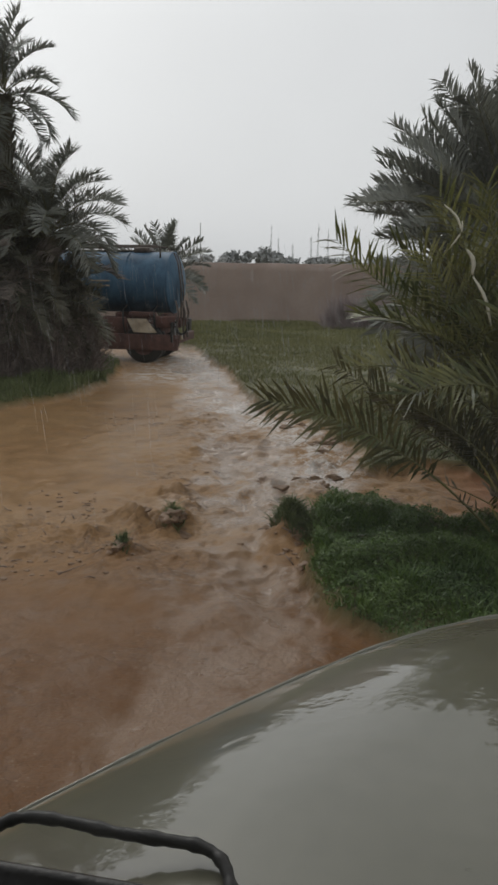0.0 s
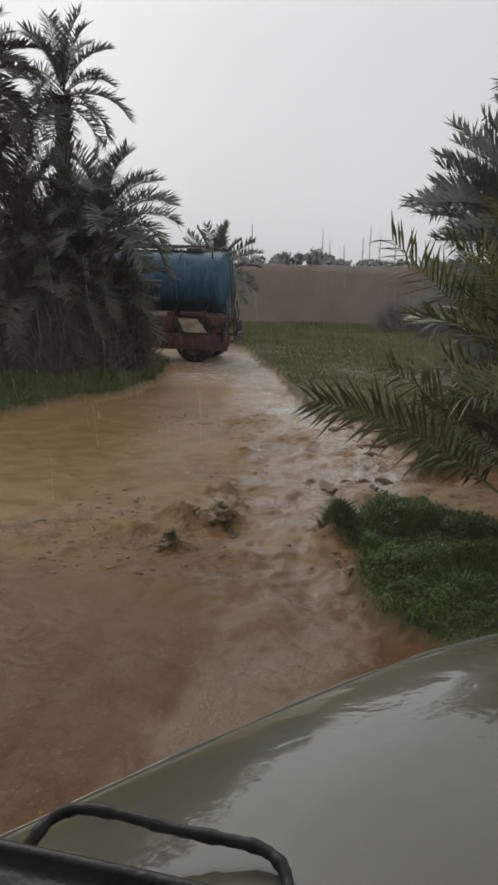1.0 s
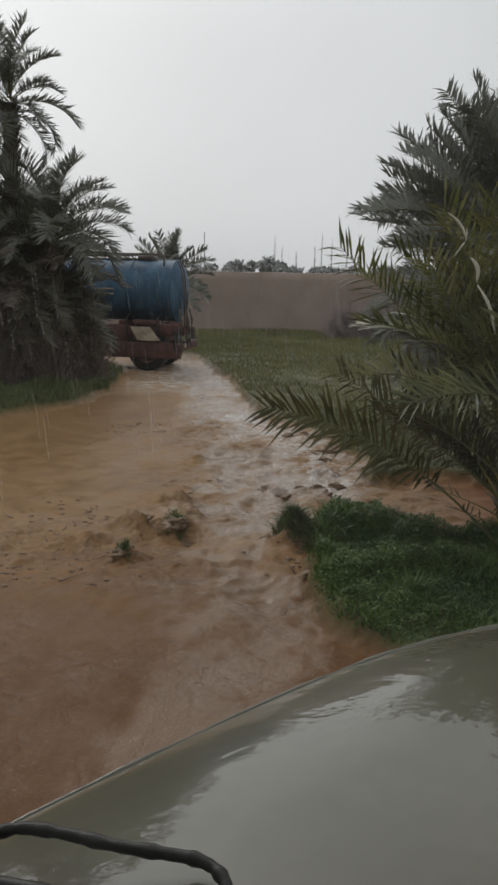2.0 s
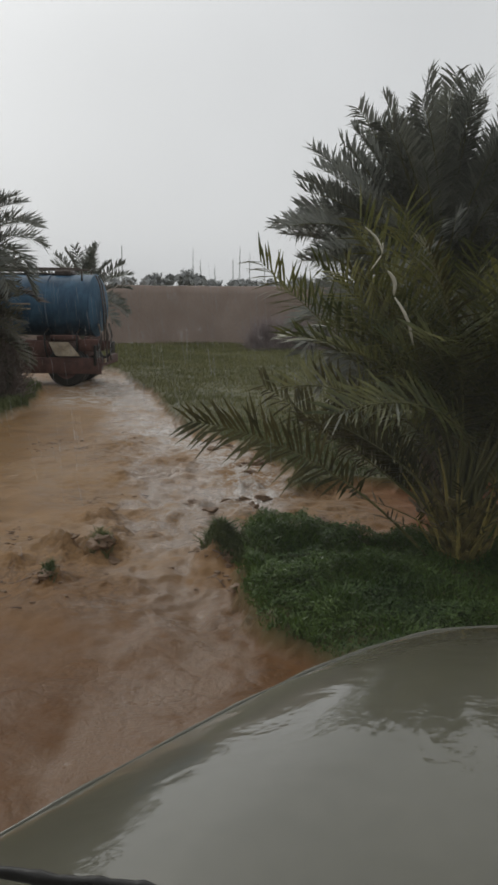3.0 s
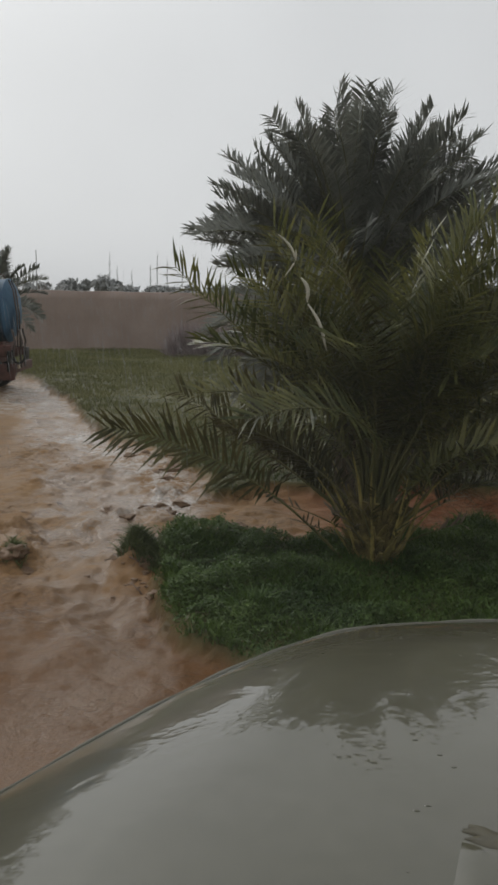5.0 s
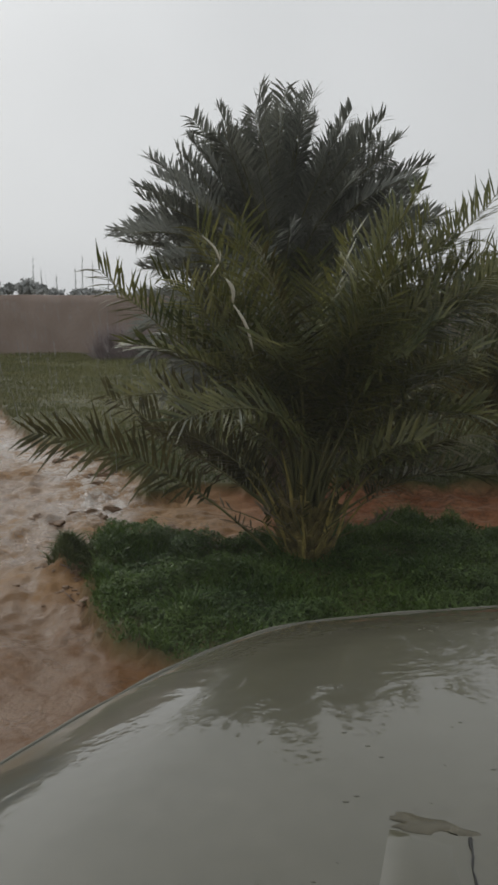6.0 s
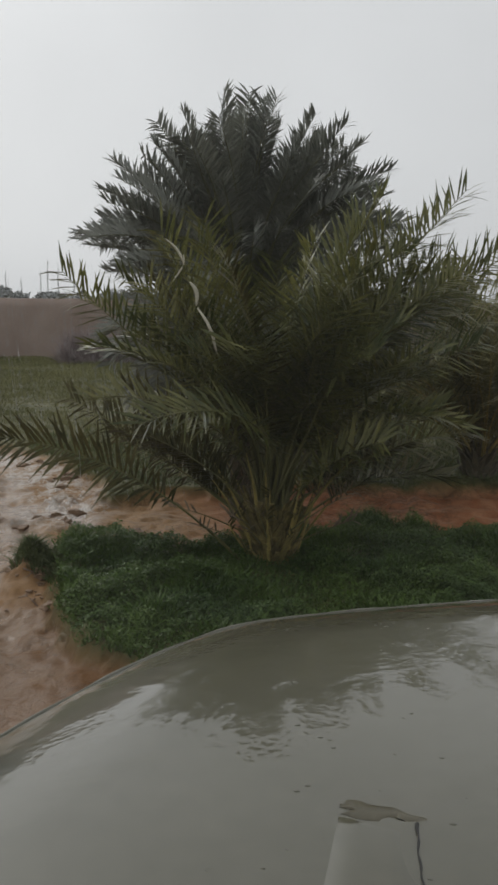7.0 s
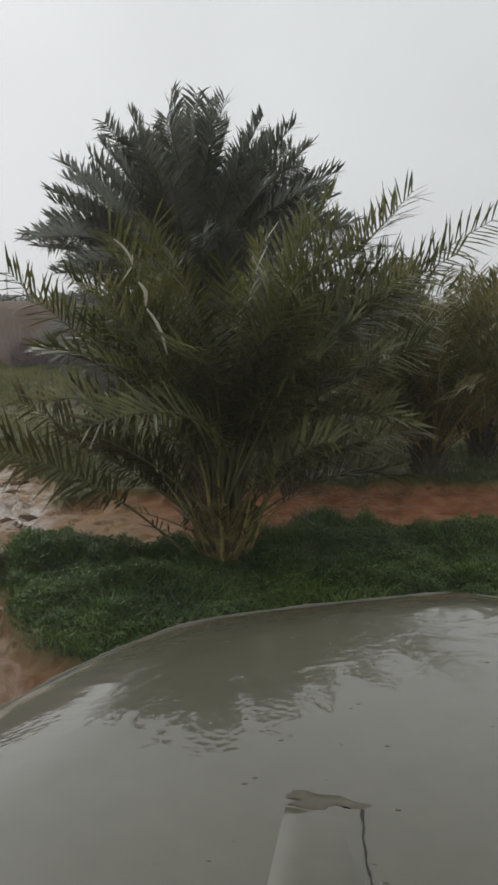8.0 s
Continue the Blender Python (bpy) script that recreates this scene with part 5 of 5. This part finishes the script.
def spire(seed, at, h):
    rng = random.Random(seed)
    root = empty("bare_poplar", pose(*at), label="thin leafless poplar standing beyond the wall", category="tree", group="bare poplars")
    v, f = tube([(0, 0, -0.2), (0.05, 0, h * 0.5), (0, 0, h)], [0.06, 0.045, 0.012], 5)
    finish("trunk", mesh_of("trunk", v, f), TREE_FAR_HAZED, root)
    vs, fs = [], []
    for k in range(46):
        z = h * rng.uniform(0.35, 0.92)
        a = rng.uniform(0, 6.28)
        ln = rng.uniform(0.4, 1.0) * (1 - 0.6 * z / h)
        v, f = tube([(0, 0, z), (math.cos(a) * ln * 0.25, math.sin(a) * ln * 0.25, z + ln * 0.6), (math.cos(a) * ln * 0.35, math.sin(a) * ln * 0.35, z + ln * 1.3)], [0.016, 0.012, 0.005], 3, False)
        o = len(vs)
        vs += v
        fs += [tuple(i + o for i in q) for q in f]
    finish("twig_tangle", mesh_of("twig_tangle", vs, fs), TREE_FAR_HAZED, root)["kind"] = "stuff"


for k, (x, h) in enumerate(((-3.2, 8.6), (-2.3, 7.2), (1.6, 7.4), (2.4, 8.8), (3.6, 8.2), (5.4, 7.6), (-0.6, 6.6))):
    spire(300 + k, (x, 100, 0), h)


def utility_pole(at, h):
    v, f = tube([(0, 0, -0.2), (0.02, 0, h * 0.5), (0, 0, h)], [0.06, 0.05, 0.03], 8)
    ob = finish("utility_pole", mesh_of("utility_pole", v, f), TREE_FAR_HAZED)
    ob.location = at
    tagged(ob, "thin bare pole beyond the wall", "pole", "poles beyond the wall")

utility_pole((-6.95, 59.6, 0), 6.0)
utility_pole((-7.35, 61.0, 0), 5.0)


# ---- crumbs of mud, pebbles and straw washed over the track ----
def debris(n, seed):
    rng = np.random.default_rng(seed)
    x, y = rng.uniform(-2.8, 0.9, n * 6), rng.uniform(4.4, 12.5, n * 6)
    keep = (mud_mask(x, y) > 0.8) & (np.maximum(runnel(x, y), riffle(x, y)) < 0.4) & (rng.uniform(0, 1, n * 6) < smoothstep(0.02, 0.16, fbm(x * 0.9, y * 0.8, 111, 3)))
    x, y = x[keep][:n], y[keep][:n]
    z = ground_z(x, y)
    vs, fs = [], []
    for px, py, pz in zip(x, y, z):
        s = rng.uniform(0.006, 0.024)
        o = len(vs)
        ring = 6
        for k, (q, h) in enumerate(((1.0, -0.3), (0.8, 0.35))):
            for i in range(ring):
                a = 2 * math.pi * i / ring
                w = s * q * rng.uniform(0.6, 1.4)
                vs.append((px + w * math.cos(a) * 1.3, py + w * math.sin(a), pz + s * h * rng.uniform(0.7, 1.3)))
        vs.append((px, py, pz + s * 0.55))
        for i in range(ring):
            j = (i + 1) % ring
            fs += [(o + i, o + j, o + ring + j, o + ring + i), (o + ring + i, o + ring + j, o + 2 * ring)]
    tagged(finish("mud_crumbs", mesh_of("mud_crumbs", vs, fs), STONE, smooth=False), "dark crumbs and pebbles washed over the track", "debris", kind="stuff")
    vs, fs = [], []
    for k in range(28):
        i = int(rng.integers(0, len(x)))
        a, ln = rng.uniform(0, 6.28), rng.uniform(0.05, 0.22)
        c = Vector((x[i] + rng.normal(0, 0.1), y[i] + rng.normal(0, 0.1), 0))
        pts = []
        for q in (0, 0.5, 1):
            px, py = c.x + math.cos(a) * ln * q, c.y + math.sin(a) * ln * q
            pts.append((px, py, float(ground_z(np.array([px]), np.array([py]))[0]) + 0.006 + 0.03 * q * rng.uniform(0, 1)))
        v, f = tube(pts, [0.005, 0.004, 0.002], 4)
        o = len(vs)
        vs += v
        fs += [tuple(t + o for t in q) for q in f]
    tagged(finish("straw", mesh_of("straw", vs, fs), TWIG), "stalks and twigs lying in the mud", "debris", kind="stuff")


debris(260, 12)


# ---- the falling rain ----
def rain(n, seed):
    m = bpy.data.materials.new("rain_water")
    m.use_nodes = True
    nn, l = m.node_tree.nodes, m.node_tree.links
    nn.remove(nn["Principled BSDF"])
    tr, d, mx = nn.new("ShaderNodeBsdfTransparent"), nn.new("ShaderNodeBsdfTranslucent"), nn.new("ShaderNodeMixShader")
    d.inputs["Color"].default_value, mx.inputs["Fac"].default_value = (0.9, 0.92, 0.95, 1), 0.30
    for a, b in ((tr.outputs[0], mx.inputs[1]), (d.outputs[0], mx.inputs[2]), (mx.outputs[0], nn["Material Output"].inputs["Surface"])):
        l.new(a, b)
    rng = np.random.default_rng(seed)
    r = 5.0 + 34 * rng.uniform(0, 1, n) ** 0.75
    a = np.radians(rng.uniform(-34, 52, n))
    x, y, z = r * np.sin(a), r * np.cos(a), rng.uniform(0.3, 1.0, n) ** 1.0 * (2.3 + 0.02 * r)
    ln, w = rng.uniform(0.10, 0.42, n), rng.uniform(0.0006, 0.0014, n) * (0.5 + r / 16)
    lean = rng.normal(0.12, 0.05, n)
    p = np.stack([x, y, z], -1)
    sd = np.stack([np.cos(a), -np.sin(a), np.zeros(n)], -1) * w[:, None]
    q = p + np.stack([lean * ln * np.cos(a), -lean * ln * np.sin(a), -ln], -1)
    vs = np.stack([p - sd, p + sd, q + sd, q - sd], 1).reshape(-1, 3)
    i = np.arange(n) * 4
    me = bpy.data.meshes.new("rain")
    me.from_pydata(vs.tolist(), [], np.stack([i, i + 1, i + 2, i + 3], -1).tolist())
    ob = tagged(finish("rain", me, m, smooth=False), "fine slanting streaks of falling rain", "rain", kind="stuff")
    ob.visible_shadow = False


rain(3400, 5)
